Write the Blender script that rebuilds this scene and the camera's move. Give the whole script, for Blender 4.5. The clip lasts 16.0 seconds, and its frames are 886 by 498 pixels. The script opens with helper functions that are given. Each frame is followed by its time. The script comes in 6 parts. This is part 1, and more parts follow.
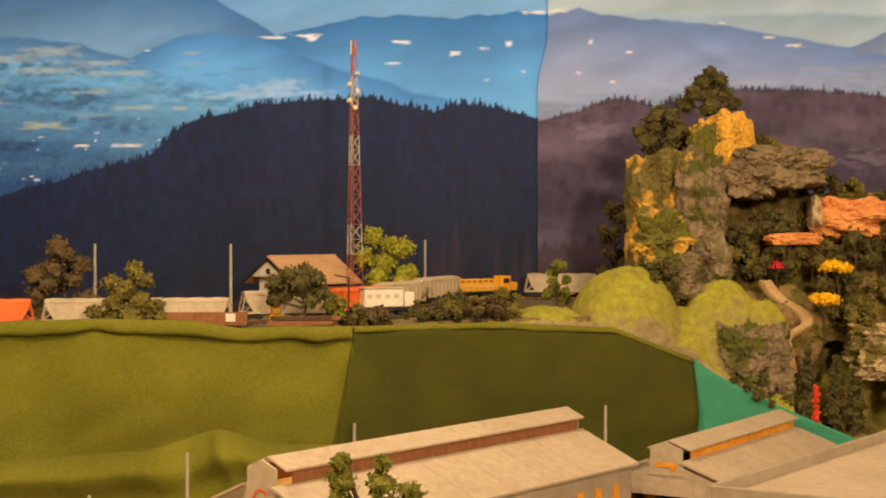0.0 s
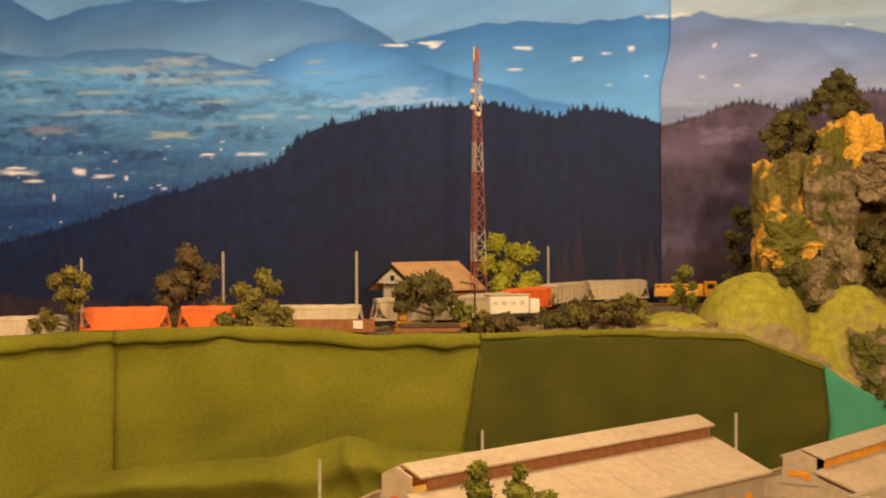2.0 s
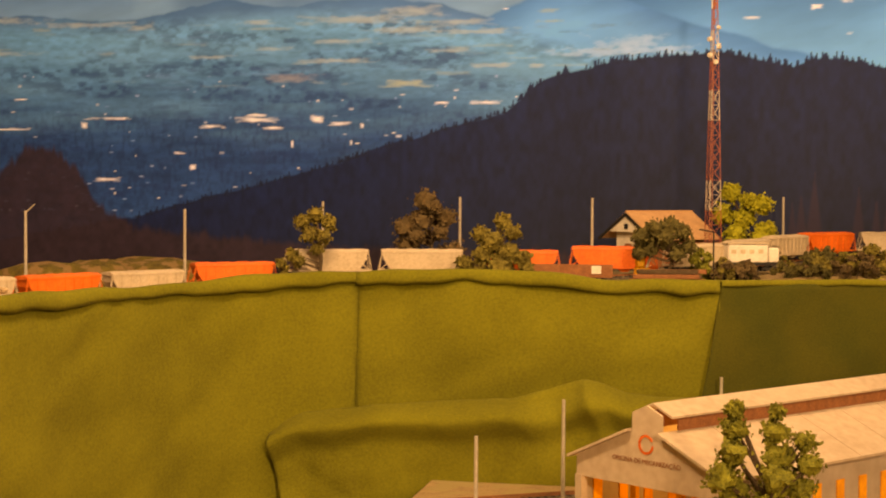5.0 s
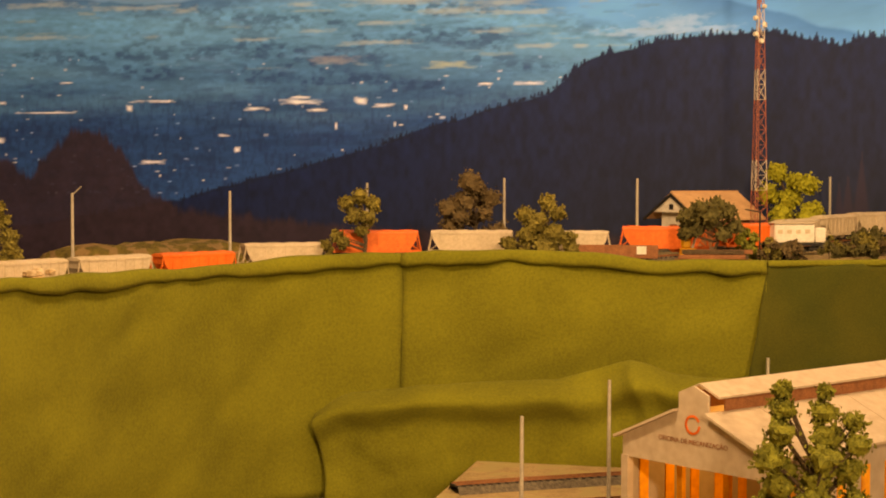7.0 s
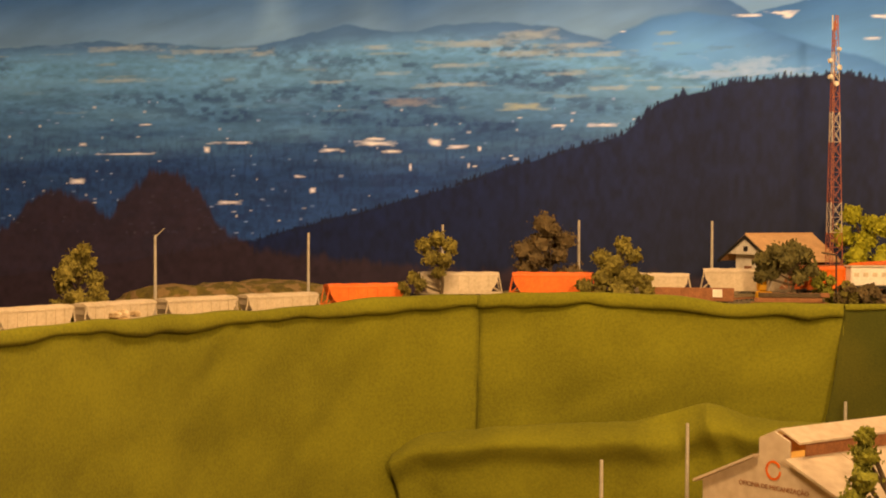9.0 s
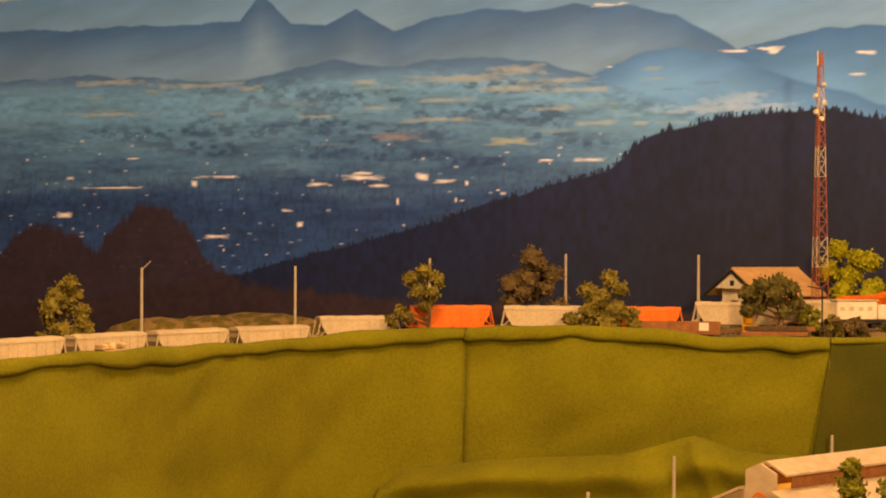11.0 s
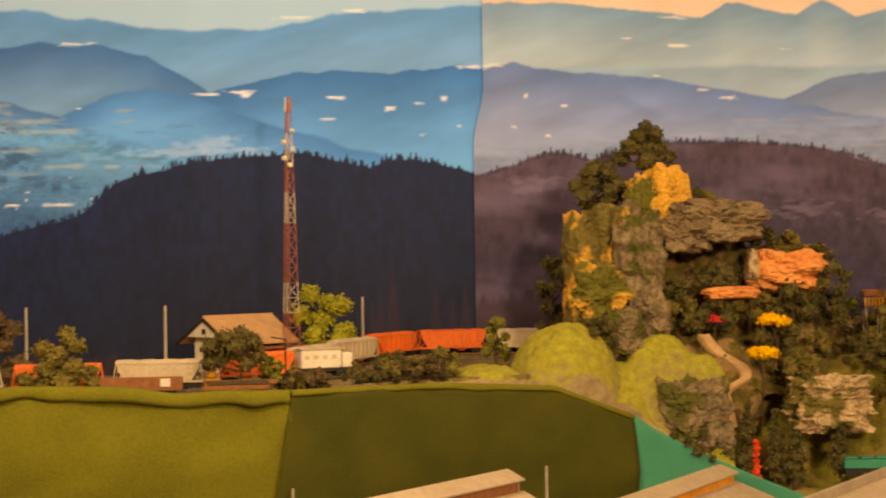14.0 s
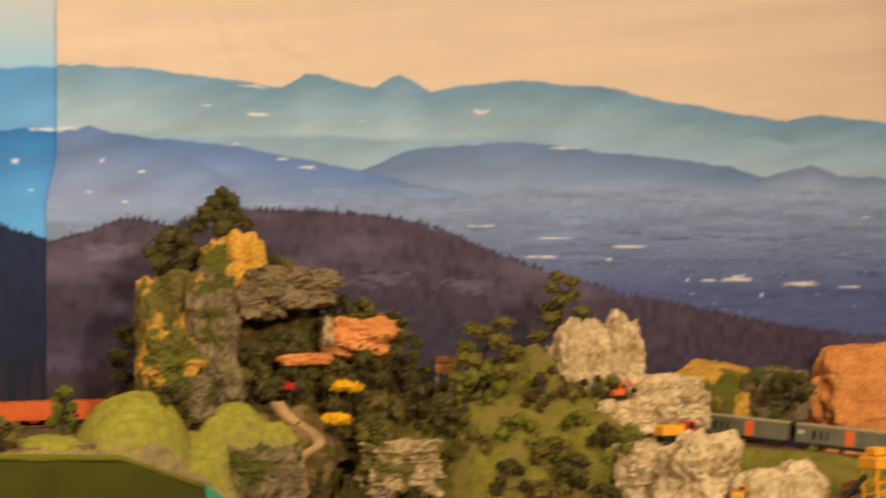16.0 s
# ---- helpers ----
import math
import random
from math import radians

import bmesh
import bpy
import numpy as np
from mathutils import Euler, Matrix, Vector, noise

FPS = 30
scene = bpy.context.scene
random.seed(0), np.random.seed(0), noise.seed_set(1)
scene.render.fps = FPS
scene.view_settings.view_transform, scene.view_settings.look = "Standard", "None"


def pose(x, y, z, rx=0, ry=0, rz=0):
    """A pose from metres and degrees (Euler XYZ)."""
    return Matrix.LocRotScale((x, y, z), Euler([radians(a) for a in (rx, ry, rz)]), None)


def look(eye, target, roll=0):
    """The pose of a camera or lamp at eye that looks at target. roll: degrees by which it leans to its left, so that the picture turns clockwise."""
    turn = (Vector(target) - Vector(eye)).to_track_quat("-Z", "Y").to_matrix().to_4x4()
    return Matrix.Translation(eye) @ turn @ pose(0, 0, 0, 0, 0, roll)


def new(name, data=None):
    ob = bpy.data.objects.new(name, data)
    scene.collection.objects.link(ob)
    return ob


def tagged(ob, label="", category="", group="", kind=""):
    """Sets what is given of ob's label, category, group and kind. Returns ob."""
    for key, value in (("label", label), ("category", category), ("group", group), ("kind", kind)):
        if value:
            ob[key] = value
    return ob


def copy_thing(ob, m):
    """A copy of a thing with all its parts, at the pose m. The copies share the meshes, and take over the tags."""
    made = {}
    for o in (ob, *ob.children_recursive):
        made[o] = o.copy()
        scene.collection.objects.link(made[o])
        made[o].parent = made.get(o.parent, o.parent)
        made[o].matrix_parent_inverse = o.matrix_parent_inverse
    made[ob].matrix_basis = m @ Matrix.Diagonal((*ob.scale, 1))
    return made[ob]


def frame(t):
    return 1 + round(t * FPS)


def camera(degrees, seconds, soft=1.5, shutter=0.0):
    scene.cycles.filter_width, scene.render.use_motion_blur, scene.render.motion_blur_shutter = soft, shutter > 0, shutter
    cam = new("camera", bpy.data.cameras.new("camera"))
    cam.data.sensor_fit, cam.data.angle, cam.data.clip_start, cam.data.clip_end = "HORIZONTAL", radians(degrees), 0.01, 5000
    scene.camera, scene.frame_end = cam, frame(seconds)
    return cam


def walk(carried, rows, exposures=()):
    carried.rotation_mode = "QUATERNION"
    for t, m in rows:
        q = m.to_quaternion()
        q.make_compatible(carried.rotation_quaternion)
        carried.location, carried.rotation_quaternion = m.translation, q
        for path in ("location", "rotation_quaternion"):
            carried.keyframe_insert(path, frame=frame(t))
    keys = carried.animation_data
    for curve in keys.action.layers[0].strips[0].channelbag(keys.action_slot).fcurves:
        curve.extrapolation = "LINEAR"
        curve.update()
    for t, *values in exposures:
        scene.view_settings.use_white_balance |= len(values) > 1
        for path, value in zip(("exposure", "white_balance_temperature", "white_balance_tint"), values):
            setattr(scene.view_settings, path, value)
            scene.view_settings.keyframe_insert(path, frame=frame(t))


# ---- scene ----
# camera: a hand-held pan; rows are seconds, eye, yaw to the left, pitch up, roll
cam = camera(31.28, 16.0, soft=1.9, shutter=0.5)
PATH = [
    (0.0, 0.000, 0.000, 1.500, -0.00, -0.84, -0.00),
    (0.5, -0.006, 0.005, 1.499, 0.86, -0.95, -0.17),
    (1.0, -0.019, 0.002, 1.496, 1.79, -0.98, -0.24),
    (1.5, -0.023, 0.002, 1.502, 2.93, -0.95, -0.42),
    (2.0, -0.034, 0.001, 1.504, 3.92, -0.66, -0.31),
    (2.5, -0.052, -0.010, 1.491, 5.20, -0.57, -0.06),
    (3.0, -0.069, -0.011, 1.477, 6.47, -0.65, 0.08),
    (3.5, -0.084, -0.018, 1.480, 7.74, -0.97, 0.24),
    (4.0, -0.098, -0.028, 1.476, 8.92, -1.34, 0.37),
    (4.5, -0.098, -0.019, 1.473, 10.17, -1.68, 0.43),
    (5.0, -0.103, -0.028, 1.475, 11.18, -2.09, 0.36),
    (7.5, -0.107, -0.025, 1.471, 12.98, -2.72, 0.07),
    (8.0, -0.104, -0.023, 1.475, 13.32, -2.36, 0.04),
    (8.5, -0.109, -0.036, 1.482, 13.88, -1.91, 0.10),
    (9.0, -0.126, -0.059, 1.486, 15.00, -1.46, 0.22),
    (11.5, -0.121, -0.061, 1.477, 14.11, 0.21, 0.28),
    (12.0, -0.103, -0.031, 1.480, 10.70, 0.52, -0.05),
    (12.5, -0.047, -0.011, 1.494, 7.57, 0.66, -0.21),
    (13.0, -0.033, 0.000, 1.518, 3.71, 0.54, -0.49),
    (13.5, -0.024, 0.007, 1.537, -0.33, 0.36, -0.55),
    (14.0, 0.001, 0.024, 1.539, -2.27, 0.56, -0.76),
    (14.5, 0.027, 0.033, 1.539, -3.93, 0.56, -0.83),
    (15.0, 0.037, 0.038, 1.540, -5.36, 0.39, -1.01),
    (15.5, 0.046, 0.049, 1.523, -11.85, 1.49, -1.95),
    (16.0, 0.091, 0.044, 1.500, -16.16, 3.43, -0.94),
]


def heading(x, y, z, yaw, pitch, roll):
    return pose(x, y, z, 0, 0, yaw) @ pose(0, 0, 0, 90 + pitch) @ pose(0, 0, 0, 0, 0, roll)


EXPOSURES = [(0, 0.0, 6600, 10), (1.5, 0.0, 6900, 12), (3.5, 0.0, 8000, 18), (5, 0.1, 9300, 24), (7.5, 0.08, 8500, 18), (9, 0.06, 8700, 20), (12, -0.08, 11000, 27), (13, -0.1, 9600, 21), (14, -0.1, 7900, 14), (15, -0.05, 7300, 12), (16, -0.15, 6100, 3)]
walk(cam, [(row[0], heading(*row[1:])) for row in PATH], EXPOSURES)

# ---- room light ----
world = bpy.data.worlds.new("room")
scene.world = world
world.use_nodes = True
world.node_tree.nodes["Background"].inputs[0].default_value = (1.0, 0.82, 0.52, 1)
world.node_tree.nodes["Background"].inputs[1].default_value = 0.05


def area(name, eye, target, size, power, colour):
    data = bpy.data.lights.new(name, "AREA")
    data.size, data.energy, data.color = size, power, colour
    ob = new(name, data)
    ob.matrix_world = look(eye, target)
    return ob


WARM = (1.0, 0.755, 0.455)
area("ceiling_lamp", (1.4, -1.6, 2.62), (0.2, 3.2, 1.3), 0.35, 132, WARM)
area("ceiling_lamp", (-0.7, 1.35, 2.74), (-1.2, 2.9, 1.2), 0.5, 56, WARM)
area("ceiling_lamp", (-0.1, 2.4, 2.76), (-0.1, 2.9, 1.3), 0.5, 15, WARM)
area("ceiling_lamp", (2.0, 1.6, 2.72), (1.4, 3.2, 1.3), 0.5, 36, WARM)

bulb = bpy.data.lights.new("workshop_bulb", "POINT")
bulb.energy, bulb.color, bulb.shadow_soft_size = 0.55, (1.0, 0.52, 0.12), 0.02
new("workshop_bulb", bulb).location = (-0.16, 2.24, 1.075)

# ---- materials ----


def mat(name, a, b=None, rough=0.8, scale=30.0, bump=0.3, metal=0.0, spot=None, fine=6.0, dist=0.004):
    """Two colours mixed by noise at two scales, a third in patches, and a fine relief."""
    m = bpy.data.materials.new(name)
    m.use_nodes = True
    nt = m.node_tree
    n, l = nt.nodes, nt.links
    bs = n["Principled BSDF"]
    bs.inputs["Roughness"].default_value, bs.inputs["Metallic"].default_value = rough, metal
    bs.inputs["Specular IOR Level"].default_value = 0.3
    b = b or tuple(c * 0.7 for c in a)
    tc = n.new("ShaderNodeTexCoord")
    noise_a, noise_b = n.new("ShaderNodeTexNoise"), n.new("ShaderNodeTexNoise")
    for q, s in ((noise_a, scale), (noise_b, scale * fine)):
        q.inputs["Scale"].default_value, q.inputs["Detail"].default_value = s, 5
        l.new(tc.outputs["Object"], q.inputs["Vector"])
    add = n.new("ShaderNodeMath")
    add.operation = "ADD"
    l.new(noise_a.outputs["Fac"], add.inputs[0])
    l.new(noise_b.outputs["Fac"], add.inputs[1])
    ramp = n.new("ShaderNodeMapRange")
    ramp.inputs[1].default_value, ramp.inputs[2].default_value = 0.75, 1.25
    l.new(add.outputs[0], ramp.inputs[0])
    mix = n.new("ShaderNodeMixRGB")
    mix.inputs[1].default_value, mix.inputs[2].default_value = (*a, 1), (*b, 1)
    l.new(ramp.outputs[0], mix.inputs[0])
    out = mix.outputs[0]
    if spot:
        noise_c = n.new("ShaderNodeTexNoise")
        noise_c.inputs["Scale"].default_value, noise_c.inputs["Detail"].default_value = scale * 0.6, 3
        moved = n.new("ShaderNodeVectorMath")
        moved.inputs[1].default_value = (3.1, 1.7, 5.3)
        l.new(tc.outputs["Object"], moved.inputs[0])
        l.new(moved.outputs[0], noise_c.inputs["Vector"])
        step = n.new("ShaderNodeMapRange")
        step.inputs[1].default_value, step.inputs[2].default_value = 0.5, 0.56
        l.new(noise_c.outputs["Fac"], step.inputs[0])
        mix2 = n.new("ShaderNodeMixRGB")
        mix2.inputs[2].default_value = (*spot, 1)
        l.new(step.outputs[0], mix2.inputs[0])
        l.new(out, mix2.inputs[1])
        out = mix2.outputs[0]
    l.new(out, bs.inputs["Base Color"])
    if bump:
        bn = n.new("ShaderNodeBump")
        bn.inputs["Strength"].default_value, bn.inputs["Distance"].default_value = bump, dist
        l.new(add.outputs[0], bn.inputs["Height"])
        l.new(bn.outputs[0], bs.inputs["Normal"])
    return m


FELT = mat("green_felt", (0.164, 0.156, 0.014), (0.112, 0.106, 0.009), 1.0, 7, 0.35, fine=30, dist=0.002)
# the same felt where it turns from the light: shade put into the colour
FELT_SHADED = mat("green_felt_in_shade", (0.066, 0.062, 0.006), (0.038, 0.044, 0.004), 1.0, 9, 0.35, fine=40, dist=0.002)
TEAL = mat("teal_felt", (0.05, 0.26, 0.17), (0.038, 0.20, 0.13), 1.0, 12, 0.3, fine=30, dist=0.002)
GROUND = mat("scatter_ground", (0.30, 0.21, 0.10), (0.15, 0.10, 0.045), 1.0, 25, 0.6, spot=(0.16, 0.125, 0.045))
YARD_SAND = mat("yard_sand", (0.36, 0.25, 0.12), (0.24, 0.16, 0.075), 1.0, 30, 0.5, spot=(0.30, 0.23, 0.10))
BALLAST = mat("ballast", (0.20, 0.16, 0.11), (0.07, 0.055, 0.04), 1.0, 160, 0.8)
MOSS = mat("grass_mat", (0.24, 0.21, 0.03), (0.12, 0.105, 0.018), 1.0, 34, 0.8, spot=(0.20, 0.15, 0.04))
LIME = mat("light_grass_mound", (0.34, 0.38, 0.035), (0.22, 0.25, 0.02), 1.0, 60, 0.9)
ROCK = mat("grey_rock", (0.30, 0.22, 0.13), (0.12, 0.09, 0.05), 0.95, 22, 1.0, spot=(0.10, 0.10, 0.02), dist=0.01)
ROCK_YELLOW = mat("yellow_rock", (0.75, 0.42, 0.07), (0.42, 0.24, 0.04), 0.95, 18, 1.0, spot=(0.13, 0.12, 0.02), dist=0.01)
ROCK_TAN = mat("tan_rock", (0.66, 0.48, 0.28), (0.26, 0.18, 0.09), 0.95, 26, 1.0, spot=(0.15, 0.125, 0.03), dist=0.012)
ROCK_SLAB = mat("grey_slab", (0.30, 0.215, 0.12), (0.15, 0.11, 0.07), 0.9, 25, 0.9, dist=0.01)
ROCK_WHITE = mat("white_rock", (0.72, 0.56, 0.37), (0.36, 0.25, 0.13), 0.95, 20, 0.7, fine=4, dist=0.008)
ORANGE_EARTH = mat("orange_earth", (0.80, 0.35, 0.12), (0.55, 0.20, 0.06), 0.95, 20, 0.8, dist=0.006)
PATHWAY = mat("sandy_track", (0.52, 0.34, 0.17), (0.32, 0.20, 0.09), 1.0, 40, 0.5)
BOARD = mat("cream_board", (0.47, 0.37, 0.27), (0.37, 0.285, 0.20), 0.75, 6, 0.05, fine=12)
BOARD_GREY = mat("grey_board", (0.36, 0.29, 0.22), (0.28, 0.22, 0.16), 0.8, 8, 0.05)
# orange of posts, vents and emblem; on the shed windows it paints their glow
OCHRE = mat("orange_trim_and_window_glow", (0.80, 0.34, 0.03), (0.55, 0.20, 0.02), 0.7, 14, 0.1)
RUST = mat("rust_brown", (0.30, 0.12, 0.05), (0.18, 0.07, 0.03), 0.8, 60, 0.3)
BLACK = mat("black_plastic", (0.02, 0.018, 0.016), (0.012, 0.01, 0.01), 0.6, 60, 0.1)
GREY_PLASTIC = mat("weathered_grey_plastic", (0.56, 0.45, 0.32), (0.42, 0.33, 0.22), 0.6, 30, 0.15)
ORANGE_PLASTIC = mat("orange_plastic", (0.80, 0.17, 0.035), (0.62, 0.11, 0.02), 0.55, 30, 0.15)
YELLOW_PLASTIC = mat("yellow_plastic", (0.85, 0.42, 0.03), (0.7, 0.3, 0.02), 0.5, 40, 0.1)
WHITE_PLASTIC = mat("white_plastic", (0.72, 0.66, 0.56), (0.58, 0.51, 0.42), 0.6, 30, 0.1)
RED_PLASTIC = mat("red_plastic", (0.62, 0.03, 0.03), (0.45, 0.02, 0.02), 0.5, 40, 0.1)
GREEN_PLASTIC = mat("teal_green_plastic", (0.03, 0.25, 0.17), (0.02, 0.18, 0.12), 0.6, 40, 0.1)
GREY_DARK = mat("grey_green_wagon_paint", (0.17, 0.16, 0.12), (0.12, 0.11, 0.085), 0.7, 40, 0.15, spot=(0.15, 0.14, 0.10))
POLE_WOOD = mat("grey_pole", (0.42, 0.37, 0.30), (0.30, 0.26, 0.2), 0.8, 80, 0.2)
BARK = mat("bark", (0.12, 0.08, 0.045), (0.06, 0.04, 0.02), 1.0, 120, 0.8)
ROOF_TILE = mat("brown_roof", (0.56, 0.33, 0.17), (0.42, 0.24, 0.12), 0.85, 40, 0.3)
WALL_PAINT = mat("room_wall_paint", (0.6, 0.52, 0.42), (0.55, 0.47, 0.38), 0.9, 3, 0.05)
LEAF = [
    mat("leaf_olive", (0.21, 0.17, 0.035), (0.09, 0.072, 0.016), 0.9, 60, 0.2),
    mat("leaf_green", (0.23, 0.225, 0.03), (0.09, 0.09, 0.014), 0.9, 60, 0.2),
    mat("leaf_lime", (0.40, 0.38, 0.035), (0.19, 0.19, 0.018), 0.9, 45, 0.2),
    mat("leaf_dark", (0.12, 0.10, 0.028), (0.05, 0.043, 0.013), 0.9, 60, 0.2),
    mat("leaf_yellow", (0.9, 0.55, 0.01), (0.75, 0.40, 0.01), 0.9, 90, 0.2),
    mat("leaf_brown", (0.13, 0.085, 0.035), (0.065, 0.045, 0.02), 0.9, 60, 0.2),
]

# ---- helpers of this scene ----


def mesh_of(name, bm, material, smooth=False):
    me = bpy.data.meshes.new(name)
    bm.to_mesh(me)
    bm.free()
    me.materials.append(material)
    if smooth:
        for p in me.polygons:
            p.use_smooth = True
    return me


def part(name, bm, material, parent=None, label="", smooth=False):
    ob = new(name, mesh_of(name, bm, material, smooth))
    ob.parent = parent
    return tagged(ob, label)


def thing(name, label, category, group="", at=None, kind=""):
    ob = new(name)
    ob.empty_display_size = 0.02
    if at is not None:
        ob.matrix_world = at
    return tagged(ob, label, category, group, kind)


def box(bm, x0, x1, y0, y1, z0, z1, bevel=0.0, m=None):
    made = bmesh.ops.create_cube(bm, size=1)["verts"]
    for v in made:
        v.co = Vector(((x0 + x1) / 2 + v.co.x * (x1 - x0), (y0 + y1) / 2 + v.co.y * (y1 - y0), (z0 + z1) / 2 + v.co.z * (z1 - z0)))
    if bevel:
        edges = list({e for v in made for e in v.link_edges})
        made = [v for v in bmesh.ops.bevel(bm, geom=edges, offset=bevel, segments=1, affect="EDGES")["verts"]] + [v for v in made if v.is_valid]
    if m is not None:
        bmesh.ops.transform(bm, matrix=m, verts=list({v for v in made if v.is_valid}))
    return made


def boxes(*rows, bevel=0.0):
    bm = bmesh.new()
    for r in rows:
        box(bm, *r, bevel=bevel)
    return bm


def rod(bm, a, b, r0, r1=None, sides=6):
    a, b = Vector(a), Vector(b)
    r1 = r0 if r1 is None else r1
    turn = (b - a).to_track_quat("Z", "Y").to_matrix()
    rings = []
    for p, r in ((a, r0), (b, r1)):
        rings.append([bm.verts.new(p + turn @ Vector((r * math.cos(2 * math.pi * k / sides), r * math.sin(2 * math.pi * k / sides), 0))) for k in range(sides)])
    for k in range(sides):
        bm.faces.new((rings[0][k], rings[0][(k + 1) % sides], rings[1][(k + 1) % sides], rings[1][k]))
    bm.faces.new(rings[0][::-1])
    bm.faces.new(rings[1])
    return bm


def profile_x(bm, outline, x0, x1):
    """A closed outline of (y, z), drawn out along x."""
    a = [bm.verts.new((x0, y, z)) for y, z in outline]
    b = [bm.verts.new((x1, y, z)) for y, z in outline]
    n = len(a)
    for k in range(n):
        bm.faces.new((a[k], a[(k + 1) % n], b[(k + 1) % n], b[k]))
    bm.faces.new(a[::-1])
    bm.faces.new(b)
    return bm


def spline(points, step=0.02):
    """A smooth line through points of the plan (Catmull-Rom), at even steps."""
    pts = [Vector(p) for p in points]
    pts = [2 * pts[0] - pts[1]] + pts + [2 * pts[-1] - pts[-2]]
    out = []
    for k in range(1, len(pts) - 2):
        p0, p1, p2, p3 = pts[k - 1:k + 3]
        count = max(2, int((p2 - p1).length / step))
        for i in range(count):
            t = i / count
            out.append(0.5 * (2 * p1 + (p2 - p0) * t + (2 * p0 - 5 * p1 + 4 * p2 - p3) * t * t + (3 * p1 - p0 - 3 * p2 + p3) * t ** 3))
    out.append(pts[-2])
    return out


def fbm(p, octaves=4):
    return noise.fractal(Vector(p), 0.9, 2.1, octaves)


# ---- the room round the layout ----
room = {
    "floor": (-4.2, 4.2, -4.0, 4.2, -0.1, 0.0),
    "ceiling": (-4.2, 4.2, -4.0, 4.2, 2.8, 2.9),
    "wall_north": (-4.2, 4.2, 3.84, 3.94, 0.0, 2.8),
    "wall_south": (-4.2, 4.2, -4.1, -4.0, 0.0, 2.8),
    "wall_west": (-4.3, -4.2, -4.0, 4.2, 0.0, 2.8),
    "wall_east": (4.2, 4.3, -4.0, 4.2, 0.0, 2.8),
}
for name, dims in room.items():
    tagged(part(name, boxes(dims), WALL_PAINT), "plain warm painted room surface", "wall" if "wall" in name else name, kind="structure")

# ---- printed landscape banners ----


class Lattice:
    """Smooth value noise over the plane, for the print."""

    def __init__(self, seed):
        self.grid = np.random.RandomState(seed).rand(256, 256)

    def __call__(self, x, y):
        xi, yi = np.floor(x).astype(int), np.floor(y).astype(int)
        fx, fy = x - xi, y - yi
        fx, fy = fx * fx * (3 - 2 * fx), fy * fy * (3 - 2 * fy)
        g = self.grid
        a, b = g[xi % 256, yi % 256], g[(xi + 1) % 256, yi % 256]
        c, d = g[xi % 256, (yi + 1) % 256], g[(xi + 1) % 256, (yi + 1) % 256]
        return (a * (1 - fx) + b * fx) * (1 - fy) + (c * (1 - fx) + d * fx) * fy

    def rough(self, x, y, octaves=4):
        return sum(self(x * 2 ** k + 17 * k, y * 2 ** k + 31 * k) / 2 ** k for k in range(octaves)) / (2 - 2 ** (1 - octaves)) - 0.5


NOISE = Lattice(5)


def srgb(r, g, b):
    c = np.array([r, g, b]) / 255
    return np.where(c <= 0.04045, c / 12.92, ((c + 0.055) / 1.055) ** 2.4)


INK_LEFT = np.array([0.97, 1.17, 2.06])
INK_RIGHT = np.array([0.98, 1.13, 1.78])


def ridge(x, points, spikes=0.0, seed=0):
    px, pz = zip(*points)
    z = np.interp(x, px, pz) + 0.018 * NOISE.rough(x * 14 + seed, x * 0 + seed, 6)
    if spikes:
        z = z + spikes * (np.abs(NOISE.rough(x * 90 + seed, x * 0 + 3, 2)) * 2 + NOISE.rough(x * 34, x * 0 + 9, 2))
    return z


def over(rgb, cover, colour):
    return rgb * (1 - cover[..., None]) + colour * cover[..., None]


def below(z, line, soft=0.003):
    return np.clip((line - z) / soft + 0.5, 0, 1)


def layer(rgb, x, z, points, crest, foot, depth, seed, soft=0.005, fade=0.0):
    """One range of hills: a ridge line, its colour at the crest and in the haze at its foot."""
    line = ridge(x, points, seed=seed)
    k = np.clip((line - z) / depth, 0, 1)[..., None]
    cover = below(z, line, soft)
    if fade:
        cover = cover * np.clip(1 - (line - z) / fade, 0, 1)
    tint = (crest * (1 - k) + foot * k) * (0.74 + 0.52 * (NOISE.rough(x * 5 + seed, z * 18 - x * 4, 5) + 0.5))[..., None]
    return rgb * (1 - cover[..., None]) + tint * cover[..., None]


def stamp(rgb, x, z, cx, cz, w, h, colour, alpha=1.0, wobble=0.5, cone=False):
    """A small mark of the print: a field, a roof, a patch of snow or the top of a fir."""
    xs, zs = x[len(x) // 2], z[:, 0]
    j0, j1 = np.searchsorted(xs, (cx - 1.6 * w - 0.03, cx + 1.6 * w + 0.03))
    i0, i1 = np.searchsorted(zs, (cz - 1.6 * h - 0.006, cz + 1.6 * h + 0.006))
    if i1 - i0 < 1 or j1 - j0 < 1:
        return
    a, b = x[i0:i1, j0:j1], z[i0:i1, j0:j1]
    if cone:
        d = np.where(np.abs(b - cz) < h, np.abs(a - cx) / (w * np.clip((cz + h - b) / (2 * h), 0.04, 1)), 9)
        cover = np.clip((1.25 - d) / 0.5, 0, 1) * alpha
    else:
        d = np.maximum(np.abs(a - cx) / w, np.abs(b - cz) / h) + 1.5 * wobble * NOISE.rough(a * 45 + cx * 40, b * 120 + cz * 70, 4)
        cover = np.clip((0.85 - d) / 0.75, 0, 1) ** 0.8 * alpha
    rgb[i0:i1, j0:j1] = rgb[i0:i1, j0:j1] * (1 - cover[..., None]) + colour * cover[..., None]


